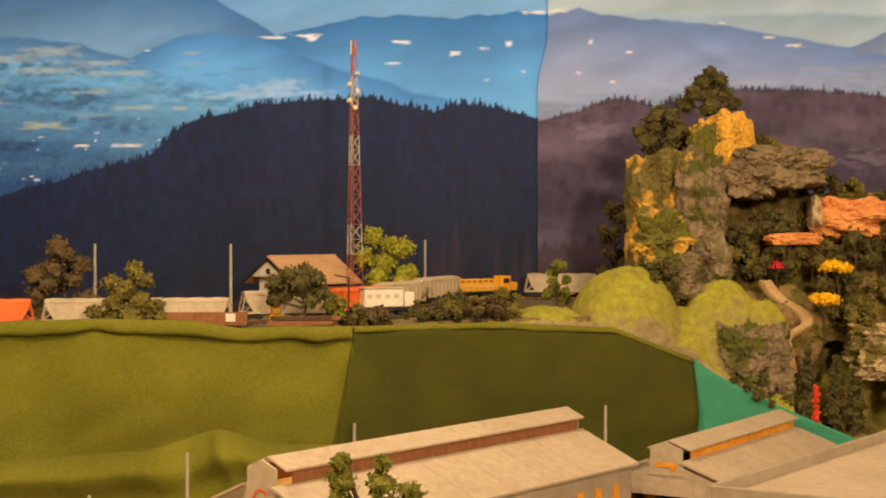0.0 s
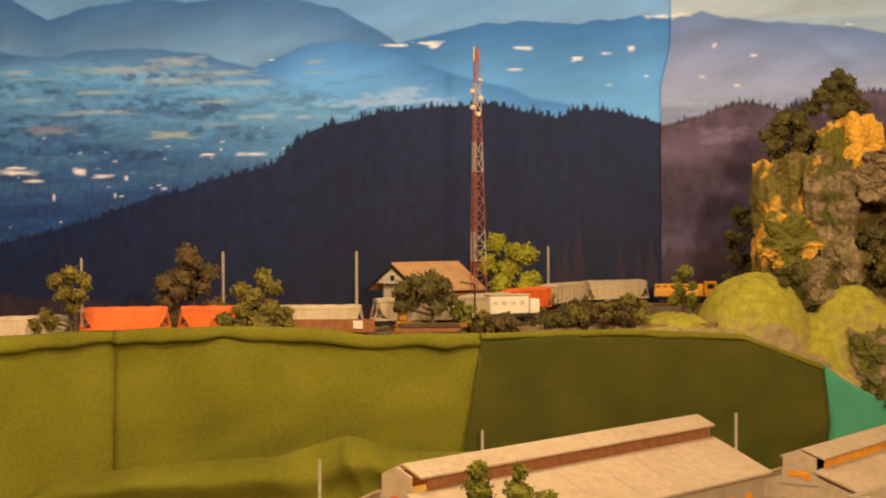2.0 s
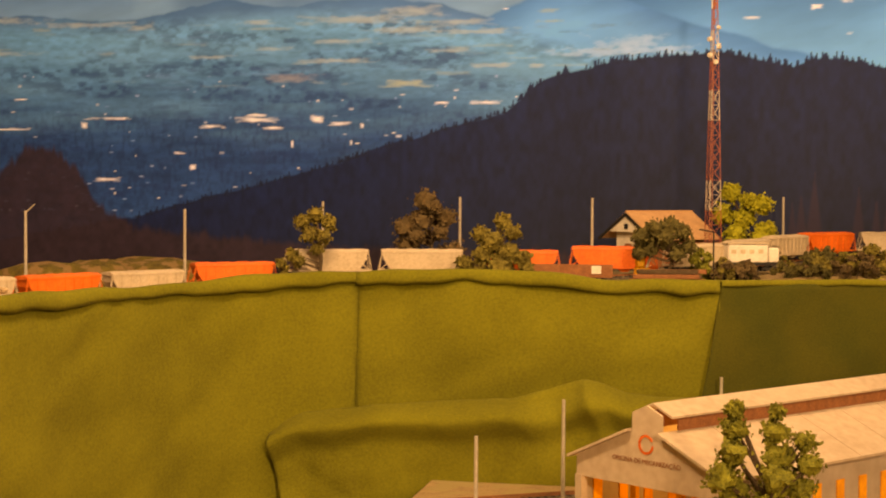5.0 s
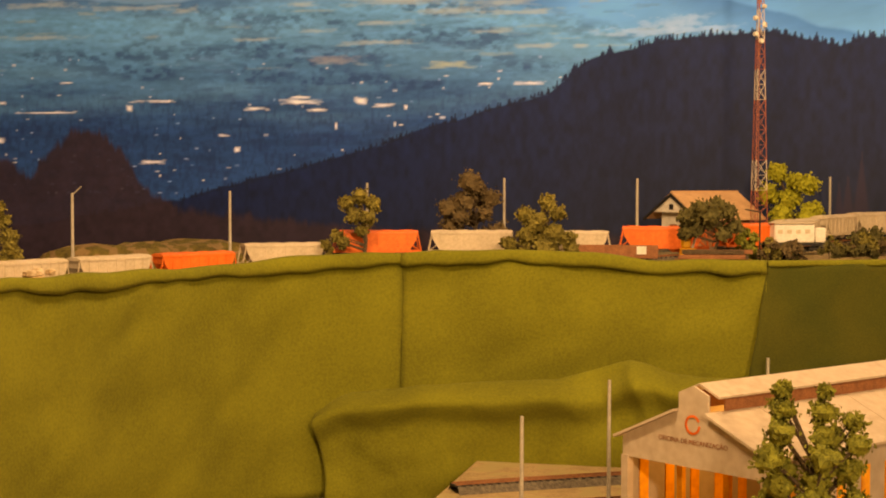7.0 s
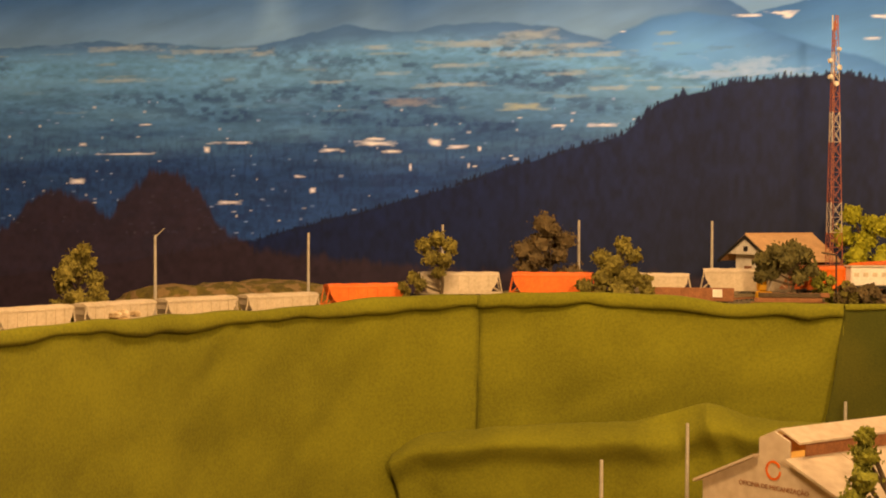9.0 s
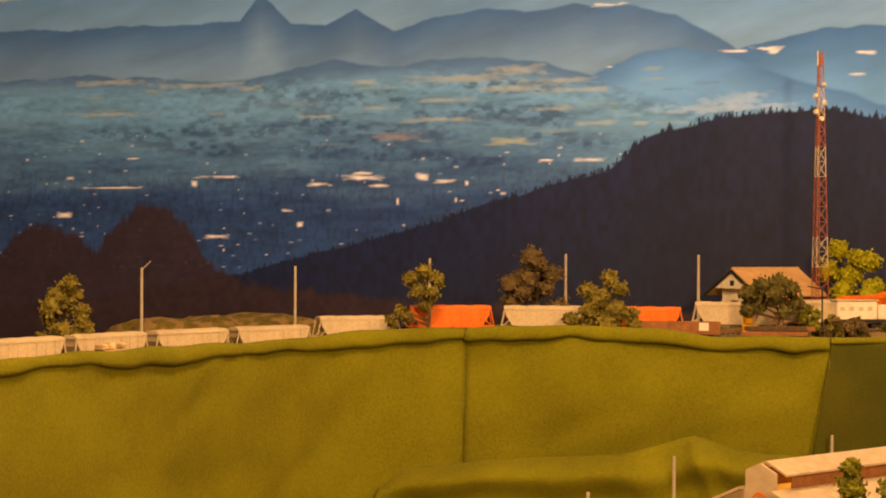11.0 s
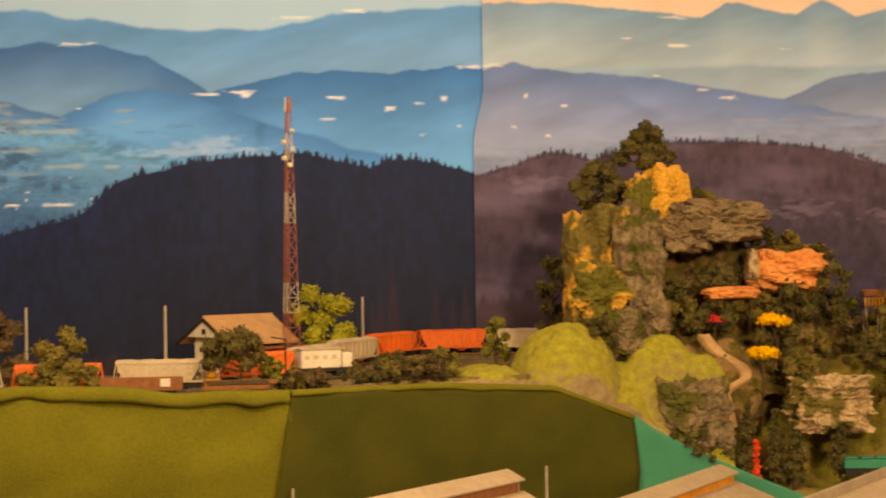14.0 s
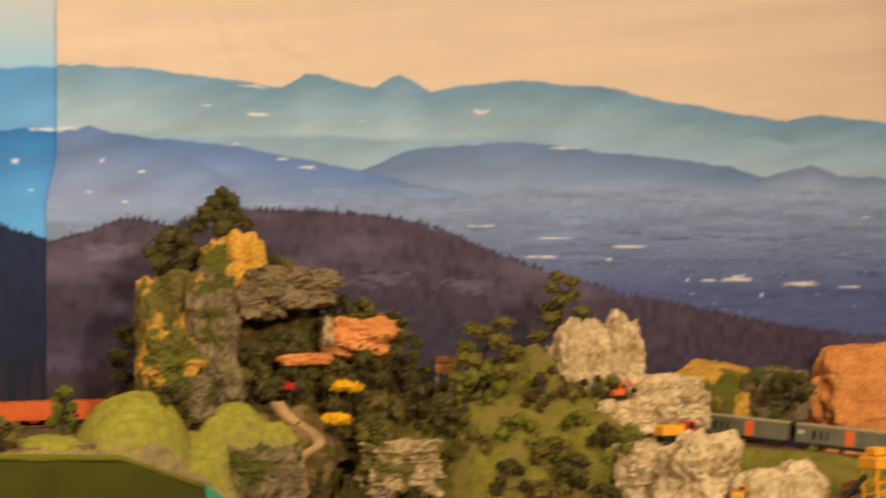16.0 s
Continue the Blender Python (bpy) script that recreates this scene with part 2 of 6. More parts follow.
def firs(rgb, x, z, points, x0, x1, count, colour, rng, tall=(0.007, 0.016)):
    """Pointed tree tops along a ridge."""
    px, pz = zip(*points)
    for _ in range(count):
        cx, h = rng.uniform(x0, x1), rng.uniform(*tall) * rng.uniform(0.6, 1)
        stamp(rgb, x, z, cx, float(np.interp(cx, px, pz)) + h * 0.35, h * rng.uniform(0.4, 0.7), h, colour * rng.uniform(0.75, 1.15), 0.95, cone=True)


def plain_marks(rgb, x, z, x0, x1, z0, z1, rng, floor, woods, houses):
    """Hedges, rows of trees and scattered roofs over the wide valley."""
    px, pz = zip(*floor)
    for _ in range(woods):
        cz = z0 + (z1 - z0) * rng.random() ** 0.8
        far = (cz - z0) / (z1 - z0)
        cx = rng.uniform(x0, x1)
        w, h = rng.uniform(0.012, 0.07) * (1.2 - 0.5 * far), rng.uniform(0.004, 0.010) * (1.25 - 0.6 * far)
        stamp(rgb, x, z, cx, cz, w, h, srgb(24 + 40 * far, 44 + 52 * far, 74 + 50 * far), 0.6 - 0.25 * far, 1.5)
    for _ in range(houses):
        cz = z0 + (z1 - z0) * rng.random() ** 2 * 0.75
        cx = rng.uniform(x0, x1)
        if cz < float(np.interp(cx, px, pz)) + 0.01:
            continue
        stamp(rgb, x, z, cx, cz, rng.uniform(0.003, 0.010), rng.uniform(0.002, 0.0042), srgb(*rng.choice(((206, 200, 186), (150, 164, 178), (236, 218, 182), (120, 146, 172)))), rng.uniform(0.5, 1.0), 0.3)


HILL = [(-2.6, 1.28), (-2.1, 1.33), (-1.67, 1.40), (-1.36, 1.477), (-1.1, 1.55), (-0.93, 1.605), (-0.7, 1.67), (-0.62, 1.735), (-0.57, 1.76), (-0.41, 1.79), (-0.18, 1.803), (-0.06, 1.78), (-0.02, 1.77), (0.03, 1.79), (0.08, 1.79), (0.22, 1.75), (0.4, 1.74)]


def print_left(x, z):
    rng = random.Random(21)
    rgb = np.ones(x.shape + (3,)) * srgb(158, 184, 180)
    rgb = over(rgb, np.clip((z - 2.16) / 0.25, 0, 1), srgb(214, 190, 150))
    rgb = layer(rgb, x, z, [(-2.6, 2.12), (-1.66, 2.158), (-1.48, 2.17), (-1.22, 2.161), (-1.12, 2.126), (-1.02, 2.11), (-0.91, 2.139), (-0.83, 2.144), (-0.66, 2.123), (-0.52, 2.098), (-0.25, 2.098), (-0.12, 2.13), (0.07, 2.145), (0.25, 2.15)], srgb(80, 132, 160), srgb(112, 154, 172), 0.16, 1, 0.008)
    rgb = layer(rgb, x, z, [(-2.6, 2.04), (-2.1, 2.048), (-1.66, 2.052), (-1.604, 2.119), (-1.52, 2.046), (-1.425, 2.04), (-1.345, 2.073), (-1.245, 2.018), (-1.137, 2.048), (-1.02, 2.066), (-0.91, 2.055), (-0.8, 2.067), (-0.66, 2.06), (-0.54, 2.034), (-0.455, 1.985), (-0.39, 1.943), (-0.25, 1.90), (0.3, 1.8)], srgb(50, 98, 134), srgb(104, 142, 158), 0.15, 2)
    rgb = layer(rgb, x, z, [(-2.6, 1.7), (-0.6, 1.88), (-0.5, 1.918), (-0.415, 1.944), (-0.306, 1.968), (-0.2, 1.993), (-0.08, 1.997), (0.026, 1.988), (0.131, 2.006), (0.196, 2.014), (0.28, 1.995)], srgb(42, 102, 142), srgb(92, 152, 180), 0.19, 11, 0.004)
    rgb = layer(rgb, x, z, [(-2.6, 1.90), (-2.1, 1.925), (-1.7, 1.90), (-1.57, 1.91), (-1.484, 1.929), (-1.396, 1.949), (-1.223, 1.924), (-1.152, 1.944), (-1.01, 1.945), (-0.87, 1.93), (-0.744, 1.895), (-0.5, 1.84), (-0.3, 1.80), (0.3, 1.7)], srgb(62, 104, 134), srgb(92, 136, 160), 0.08, 5)
    rgb = layer(rgb, x, z, [(-2.6, 1.6), (-0.80, 1.87), (-0.744, 1.895), (-0.688, 1.924), (-0.633, 1.948), (-0.523, 1.959), (-0.442, 1.944), (-0.347, 1.908), (-0.253, 1.873), (0.0, 1.80), (0.3, 1.7)], srgb(58, 114, 152), srgb(90, 150, 182), 0.08, 6, 0.008)
    # the wide valley, darker towards the viewer
    plain = ridge(x, [(-2.6, 1.89), (-1.6, 1.885), (-1.25, 1.905), (-1.0, 1.90), (-0.72, 1.86), (-0.5, 1.81), (-0.3, 1.79), (0.4, 1.7)], seed=15)
    depth = np.clip((plain - z) / 0.30, 0, 1)[..., None]
    cover = below(z, plain, 0.05)[..., None]
    jx, jz = x + 0.06 * NOISE.rough(x * 14, z * 40, 4), z + 0.010 * NOISE.rough(x * 9, z * 26, 4)
    land = srgb(92, 148, 168) * (1 - depth) ** 1.2 + srgb(30, 64, 96) * (1 - (1 - depth) ** 1.2)
    land = land * (0.70 + 0.6 * (NOISE.rough(jx * 9, jz * 55, 4) + 0.5))[..., None] * (0.80 + 0.5 * (NOISE.rough(x * 60, z * 130, 3) + 0.5))[..., None]
    grove = np.clip((NOISE.rough(jx * 7 + 31, jz * 26, 4) + 0.5 - 0.42) / 0.2, 0, 1) * np.clip((NOISE.rough(x * 48 + 3, z * 85, 5) + 0.5 - 0.40) / 0.22, 0, 1)
    land = over(land, grove * 0.62, srgb(26, 52, 84))
    haze = np.clip(NOISE.rough(x * 3 + 5, z * 22 + 2, 4) * 3.2, 0, 1) * np.clip((z - 1.5) / 0.2, 0, 1)
    land = over(land, haze * 0.38, srgb(104, 156, 172))
    tops = np.clip((NOISE.rough(x * 130 + 3, z * 60, 3) + 0.5 - 0.5) / 0.2, 0, 1) * np.clip((1.72 - z) / 0.12, 0, 1)
    land = over(land, tops * 0.4, srgb(22, 38, 62))
    rgb = rgb * (1 - cover) + cover * land
    rng_field = random.Random(77)
    for _ in range(90):
        cz = rng_field.uniform(1.72, 1.92)
        far = (cz - 1.72) / 0.2
        stamp(rgb, x, z, rng_field.uniform(-2.6, -0.45), cz, rng_field.uniform(0.02, 0.08), rng_field.uniform(0.002, 0.006), srgb(*rng_field.choice(((150, 158, 138), (118, 148, 152), (96, 134, 158), (84, 116, 140)))), 0.25 + 0.3 * far, 1.2)
    for cx, cz, w, h in ((-2.024, 1.904, 0.116, 0.008), (-1.766, 1.891, 0.14, 0.007), (-0.927, 1.868, 0.089, 0.008), (-1.112, 1.842, 0.075, 0.0055), (-0.80, 1.885, 0.07, 0.007), (-1.112, 1.794, 0.11, 0.006), (-1.285, 1.825, 0.048, 0.0055), (-2.033, 1.82, 0.11, 0.006), (-1.448, 1.806, 0.055, 0.0034), (-0.733, 1.78, 0.062, 0.0055), (-0.624, 1.778, 0.021, 0.0055), (-0.843, 1.816, 0.055, 0.004), (-1.081, 1.894, 0.13, 0.010), (-0.93, 1.914, 0.075, 0.012), (-0.772, 1.861, 0.08, 0.0055), (-1.324, 1.891, 0.041, 0.007), (-1.63, 1.882, 0.03, 0.007)):
        stamp(rgb, x, z, cx, cz, w * 1.25, h * 1.25, srgb(160, 168, 152), 0.72, 0.75)
    stamp(rgb, x, z, -1.23, 1.752, 0.072, 0.012, srgb(142, 136, 128), 0.8, 0.8)
    stamp(rgb, x, z, -0.94, 1.737, 0.062, 0.010, srgb(176, 176, 132), 0.8, 0.6)
    stamp(rgb, x, z, -0.97, 1.91, 0.02, 0.007, srgb(70, 100, 118), 0.7, 1.2)
    plain_marks(rgb, x, z, -2.7, -0.4, 1.42, 1.88, rng, HILL, 150, 260)
    for cx, cz, w, h in ((-1.323, 1.65, 0.062, 0.008), (-1.33, 1.661, 0.035, 0.004), (-1.279, 1.629, 0.034, 0.004), (-1.169, 1.652, 0.02, 0.011), (-1.112, 1.64, 0.034, 0.0055), (-1.441, 1.634, 0.034, 0.005), (-1.722, 1.654, 0.068, 0.003), (-1.955, 1.703, 0.024, 0.0034), (-2.02, 1.627, 0.10, 0.003), (-1.784, 1.636, 0.01, 0.0096), (-1.491, 1.531, 0.011, 0.010), (-0.746, 1.69, 0.045, 0.005), (-0.857, 1.69, 0.021, 0.004), (-1.723, 1.5, 0.048, 0.006), (-1.233, 1.59, 0.005, 0.011), (-1.082, 1.593, 0.005, 0.009), (-1.524, 1.567, 0.021, 0.003), (-2.139, 1.653, 0.014, 0.005), (-2.152, 1.555, 0.027, 0.010), (-1.054, 1.634, 0.007, 0.008)):
        stamp(rgb, x, z, cx, cz, w, h, srgb(240, 224, 194), 1.0, 0.55)
    # snow on the mountains and the pale mist before the hill
    for cx, cz, w, h in ((-0.33, 1.95, 0.045, 0.006), (-0.31, 1.94, 0.016, 0.010), (-0.1, 1.935, 0.03, 0.006), (0.155, 1.93, 0.012, 0.013), (0.03, 1.908, 0.016, 0.008), (0.10, 1.92, 0.02, 0.005), (0.19, 1.865, 0.01, 0.008), (0.105, 1.845, 0.014, 0.006), (-0.115, 1.885, 0.028, 0.005), (0.215, 2.005, 0.035, 0.006), (-0.70, 2.066, 0.05, 0.005), (-0.70, 1.915, 0.012, 0.004), (-0.20, 2.125, 0.05, 0.006), (-0.06, 2.14, 0.04, 0.006), (-0.40, 1.945, 0.04, 0.004)):
        stamp(rgb, x, z, cx, cz, w * 0.85, h * 0.75, srgb(230, 220, 190), 0.9, 1.0)
    for cx, cz, w, h in ((-0.415, 1.829, 0.09, 0.018), (-0.48, 1.808, 0.11, 0.012), (-0.33, 1.812, 0.12, 0.012)):
        stamp(rgb, x, z, cx, cz, w, h, srgb(168, 188, 190), 0.55, 1.2)
    # the wooded hill and the brown trees before it
    wood = ridge(x, HILL, seed=19)
    tone = np.clip((wood - z) / 0.4, 0, 1)[..., None]
    cover = below(z, wood, 0.004)[..., None]
    dark = (srgb(12, 27, 52) * (1 - tone) + srgb(19, 24, 37) * tone) * (0.5 + 1.0 * (NOISE.rough(x * 75, z * 38, 4) + 0.5))[..., None]
    rgb = rgb * (1 - cover) + cover * dark
    firs(rgb, x, z, HILL, -0.68, 0.26, 150, srgb(12, 26, 50), rng)
    firs(rgb, x, z, HILL, -1.9, -0.68, 150, srgb(16, 27, 46), rng, (0.006, 0.012))
    trees = ridge(x, [(-2.6, 1.38), (-2.36, 1.43), (-2.30, 1.495), (-2.22, 1.52), (-2.13, 1.50), (-2.06, 1.465), (-2.0, 1.52), (-1.95, 1.57), (-1.88, 1.575), (-1.81, 1.53), (-1.76, 1.45), (-1.66, 1.38), (-1.5, 1.36), (-1.2, 1.33), (0.4, 1.30)], spikes=0.018, seed=23)
    bark = srgb(48, 33, 34) * (0.55 + 0.9 * (NOISE.rough(x * 60, z * 60, 4) + 0.5))[..., None]
    cover = (below(z + 0.02 * NOISE.rough(x * 30, z * 30, 4), trees, 0.018) * 0.92)[..., None]
    rgb = rgb * (1 - cover) + bark * cover
    for cx, tall in ((-0.0, 0.055), (0.03, 0.075), (0.13, 0.06), (0.17, 0.05), (-0.02, 0.045), (0.20, 0.065)):
        stamp(rgb, x, z, cx, 1.36 + tall, tall * 0.3, tall * 1.2, srgb(48, 34, 40), 0.65, cone=True)
    return rgb


FAR_HILL = [(0.1, 1.74), (0.235, 1.745), (0.33, 1.775), (0.40, 1.80), (0.46, 1.795), (0.5, 1.78), (0.55, 1.80), (0.7, 1.822), (0.9, 1.82), (1.05, 1.805), (1.16, 1.78), (1.23, 1.748), (1.35, 1.70), (1.48, 1.662), (1.62, 1.62), (1.79, 1.588), (2.1, 1.527), (2.6, 1.47)]


def print_right(x, z):
    rng = random.Random(22)
    # washed-out print; the glare on this canvas is also put into its lighter colours
    rgb = np.ones(x.shape + (3,)) * srgb(220, 188, 148)
    rgb = rgb * (0.90 + 0.2 * (NOISE.rough(x * 2 + z * 4, z * 24 - x * 3, 4) + 0.5))[..., None]
    rgb = layer(rgb, x, z, [(0.1, 2.148), (0.248, 2.155), (0.311, 2.161), (0.459, 2.148), (0.597, 2.135), (0.691, 2.129), (0.772, 2.118), (0.828, 2.149), (0.939, 2.136), (0.995, 2.124), (1.059, 2.158), (1.137, 2.119), (1.239, 2.136), (1.372, 2.152), (1.583, 2.142), (1.8, 2.104), (1.959, 2.079), (2.105, 2.067), (2.205, 2.088), (2.403, 2.064), (2.8, 2.05)], srgb(110, 140, 152), srgb(168, 180, 170), 0.17, 1)
    rgb = layer(rgb, x, z, [(0.1, 2.0), (1.2, 2.0), (1.414, 2.023), (1.55, 2.04), (1.719, 2.015), (1.876, 2.003), (2.021, 2.018), (2.185, 1.999), (2.401, 2.014), (2.8, 2.0)], srgb(138, 160, 164), srgb(160, 174, 170), 0.08, 4, 0.012)
    rgb = layer(rgb, x, z, [(0.1, 1.9), (0.9, 1.90), (0.964, 1.924), (1.077, 1.97), (1.236, 1.991), (1.413, 1.994), (1.61, 1.977), (1.796, 1.965), (1.954, 1.939), (2.067, 1.914), (2.215, 1.898), (2.8, 1.88)], srgb(98, 116, 140), srgb(138, 150, 162), 0.11, 5)
    rgb = layer(rgb, x, z, [(0.1, 1.8), (1.9, 1.89), (2.018, 1.91), (2.067, 1.926), (2.167, 1.949), (2.249, 1.925), (2.398, 1.918), (2.8, 1.91)], srgb(108, 122, 138), srgb(144, 152, 158), 0.06, 6)
    rgb = layer(rgb, x, z, [(0.1, 1.985), (0.197, 1.99), (0.26, 1.998), (0.323, 2.016), (0.439, 1.989), (0.53, 1.988), (0.663, 1.97), (0.771, 1.955), (0.88, 1.929), (0.992, 1.913), (1.104, 1.884), (1.5, 1.82), (2.8, 1.7)], srgb(92, 116, 150), srgb(148, 156, 172), 0.17, 7)
    plain = ridge(x, [(0.1, 1.80), (0.8, 1.85), (1.1, 1.87), (1.6, 1.885), (2.6, 1.875)], seed=15)
    depth = np.clip((plain - z) / 0.26, 0, 1)[..., None]
    cover = below(z, plain, 0.06)[..., None]
    land = srgb(138, 148, 160) * (1 - depth) + srgb(82, 88, 116) * depth
    land = land * (0.78 + 0.44 * (NOISE.rough(x * 8, z * 60, 4) + 0.5))[..., None] * (0.86 + 0.3 * (NOISE.rough(x * 55, z * 120, 3) + 0.5))[..., None]
    rgb = rgb * (1 - cover) + cover * land
    for _ in range(70):
        cz = rng.uniform(1.70, 1.88)
        stamp(rgb, x, z, rng.uniform(0.7, 2.7), cz, rng.uniform(0.03, 0.11), rng.uniform(0.002, 0.005), srgb(*rng.choice(((164, 160, 150), (112, 118, 136), (96, 102, 126), (150, 152, 156)))), 0.4, 1.2)
    for _ in range(150):
        cz = 1.56 + 0.22 * rng.random()
        stamp(rgb, x, z, rng.uniform(0.9, 2.7), cz, rng.uniform(0.015, 0.06), rng.uniform(0.002, 0.005), srgb(66, 70, 96), 0.45, 1.4)
    for _ in range(90):
        stamp(rgb, x, z, rng.uniform(1.2, 2.7), rng.uniform(1.56, 1.74), rng.uniform(0.003, 0.009), rng.uniform(0.0015, 0.003), srgb(176, 172, 170), rng.uniform(0.3, 0.8), 0.9)
    for cx, cz, w, h in ((1.946, 1.653, 0.055, 0.006), (1.95, 1.661, 0.022, 0.005), (1.866, 1.651, 0.027, 0.004), (2.124, 1.641, 0.07, 0.008), (2.272, 1.632, 0.041, 0.003), (1.808, 1.651, 0.005, 0.006), (1.415, 1.712, 0.055, 0.004), (1.65, 1.737, 0.06, 0.004), (2.017, 1.613, 0.004, 0.008), (1.595, 1.705, 0.01, 0.003), (2.329, 1.816, 0.021, 0.003), (1.261, 1.788, 0.041, 0.0025), (1.453, 1.758, 0.055, 0.003)):
        stamp(rgb, x, z, cx, cz, w, h, srgb(236, 216, 184), 0.95, 0.55)
    for cx, cz, w, h in ((0.711, 2.051, 0.041, 0.006), (0.59, 2.069, 0.021, 0.004), (0.691, 2.118, 0.05, 0.007), (0.972, 2.041, 0.027, 0.003), (1.267, 2.069, 0.024, 0.009), (1.488, 1.984, 0.055, 0.004), (0.825, 1.926, 0.03, 0.006), (0.663, 1.98, 0.014, 0.003), (0.349, 1.934, 0.008, 0.010), (0.27, 2.007, 0.04, 0.007), (0.771, 1.945, 0.021, 0.004), (0.44, 1.91, 0.012, 0.005), (0.32, 1.86, 0.01, 0.008), (0.40, 1.84, 0.01, 0.006)):
        stamp(rgb, x, z, cx, cz, w * 0.85, h * 0.75, srgb(228, 214, 184), 0.85, 1.0)
    wood = ridge(x, FAR_HILL, seed=19)
    tone = np.clip((wood - z) / 0.35, 0, 1)[..., None]
    cover = below(z, wood, 0.006)[..., None]
    dark = (srgb(74, 56, 64) * (1 - tone) + srgb(48, 40, 54) * tone) * (0.45 + 1.1 * (NOISE.rough(x * 60, z * 40, 4) + 0.5))[..., None]
    rgb = rgb * (1 - cover) + cover * dark
    firs(rgb, x, z, FAR_HILL, 0.24, 1.1, 130, srgb(54, 46, 60), rng, (0.006, 0.013))
    firs(rgb, x, z, FAR_HILL, 1.1, 2.6, 260, srgb(70, 54, 64), rng, (0.006, 0.013))
    mist = np.clip(NOISE.rough(x * 5 + z * 3, z * 16, 3) * 3, 0, 1) * cover[..., 0]
    rgb = over(rgb, mist * 0.35, srgb(134, 112, 124))
    for cx, cz, w in ((1.02, 1.66, 0.09), (1.22, 1.64, 0.07), (0.36, 1.72, 0.06)):
        stamp(rgb, x, z, cx, cz, w, 0.022, srgb(132, 114, 122), 0.4, 1.4)
    trees = ridge(x, [(0.1, 1.42), (0.27, 1.45), (0.34, 1.46), (0.42, 1.43), (0.6, 1.36), (2.6, 1.36)], spikes=0.035, seed=23)
    rgb = over(rgb, below(z, trees, 0.02) * 0.7, srgb(56, 36, 38))
    return rgb


CREASES = ((0.60, 2.36, 0.69, 2.13, 0.007, 0.022), (0.43, 2.40, 0.47, 2.0, 0.006, 0.035), (0.74, 2.24, 0.85, 2.19, 0.006, 0.02), (0.57, 1.94, 0.68, 1.885, 0.007, 0.02), (0.95, 2.40, 0.90, 2.2, 0.004, 0.05), (-0.45, 2.3, -0.43, 1.7, 0.003, 0.05), (-1.3, 2.3, -1.34, 1.6, 0.003, 0.06))


def creased(gx, gz):
    """Soft folds pressed into the hanging canvas."""
    y = 0
    for ax, az, bx, bz, deep, wide in CREASES:
        dx, dz = bx - ax, bz - az
        k = np.clip(((gx - ax) * dx + (gz - az) * dz) / (dx * dx + dz * dz), 0, 1)
        d = np.hypot(gx - ax - k * dx, gz - az - k * dz)
        y = y - deep * np.exp(-(d / wide) ** 2) * np.clip(4 * k * (1 - k) + 0.3, 0, 1)
    return y


def banner(x0, x1, z0, z1, y, painter, ink, label, step=0.0032, edge=0.0, ripple=1.0):
    nx, nz = int((x1 - x0) / step), int((z1 - z0) / step)
    xs, zs = np.linspace(x0, x1, nx + 1), np.linspace(z0, z1, nz + 1)
    gx, gz = np.meshgrid(xs, zs)
    if edge:
        f = np.clip((gz - 1.82) / 0.14, 0, 1)
        gx = gx + edge * f * f * (3 - 2 * f) * np.clip(1 - (gx - x0) / 0.3, 0, 1)
    gy = y + 0.006 * NOISE.rough(gx * 3.2, gz * 0.7, 2) + 0.010 * NOISE.rough(gx * 1.1 + 9, gz * 0.3, 1) + ripple * 0.008 * NOISE.rough(gx * 7 + gz * 2, gz * 1.2, 2) * np.clip((gz - 1.85) / 0.25, 0, 1) + creased(gx, gz)
    co = np.stack([gx, gy, gz], -1).reshape(-1, 3).astype(np.float32)
    k = np.arange((nx + 1) * nz).reshape(nz, nx + 1)[:, :-1].ravel()
    quads = np.stack([k, k + 1, k + nx + 2, k + nx + 1], -1).astype(np.int32)
    me = bpy.data.meshes.new("printed_banner")
    me.vertices.add(len(co))
    me.vertices.foreach_set("co", co.ravel())
    me.loops.add(quads.size)
    me.loops.foreach_set("vertex_index", quads.ravel())
    me.polygons.add(len(quads))
    me.polygons.foreach_set("loop_start", np.arange(0, quads.size, 4, dtype=np.int32))
    me.polygons.foreach_set("use_smooth", np.ones(len(quads), bool))
    me.update()
    me.validate()
    rgb = np.clip(painter(gx, gz) * ink, 0, 1)
    rgba = np.concatenate([rgb, np.ones(rgb.shape[:2] + (1,))], -1).reshape(-1).astype(np.float32)
    me.color_attributes.new("print", "FLOAT_COLOR", "POINT").data.foreach_set("color", rgba)
    me.materials.append(PRINT)
    return tagged(new("backdrop", me), label, "backdrop", kind="structure")


def print_material():
    m = bpy.data.materials.new("printed_canvas")
    m.use_nodes = True
    n, l = m.node_tree.nodes, m.node_tree.links
    bs = n["Principled BSDF"]
    bs.inputs["Roughness"].default_value = 0.62
    bs.inputs["Specular IOR Level"].default_value = 0.25
    ink = n.new("ShaderNodeAttribute")
    ink.attribute_name = "print"
    l.new(ink.outputs["Color"], bs.inputs["Base Color"])
    return m


PRINT = print_material()
SEAM = 0.228
banner(-2.9, SEAM + 0.03, 1.05, 2.45, 3.752, print_left, INK_LEFT, "printed canvas landscape with blue mountains and a dark wooded hill", ripple=0.5)
banner(SEAM - 0.004, 2.75, 1.05, 2.45, 3.744, print_right, INK_RIGHT, "washed-out printed canvas landscape with hazy hills and peach sky, glare put into its colours", edge=0.024, ripple=2.2)

# ---- decks and felt ----
def sag(x):
    """The deck falls a little towards its far end."""
    k = max(0.0, min(1.0, (-0.9 - x) / 0.3))
    return -0.036 * k * k * (3 - 2 * k)


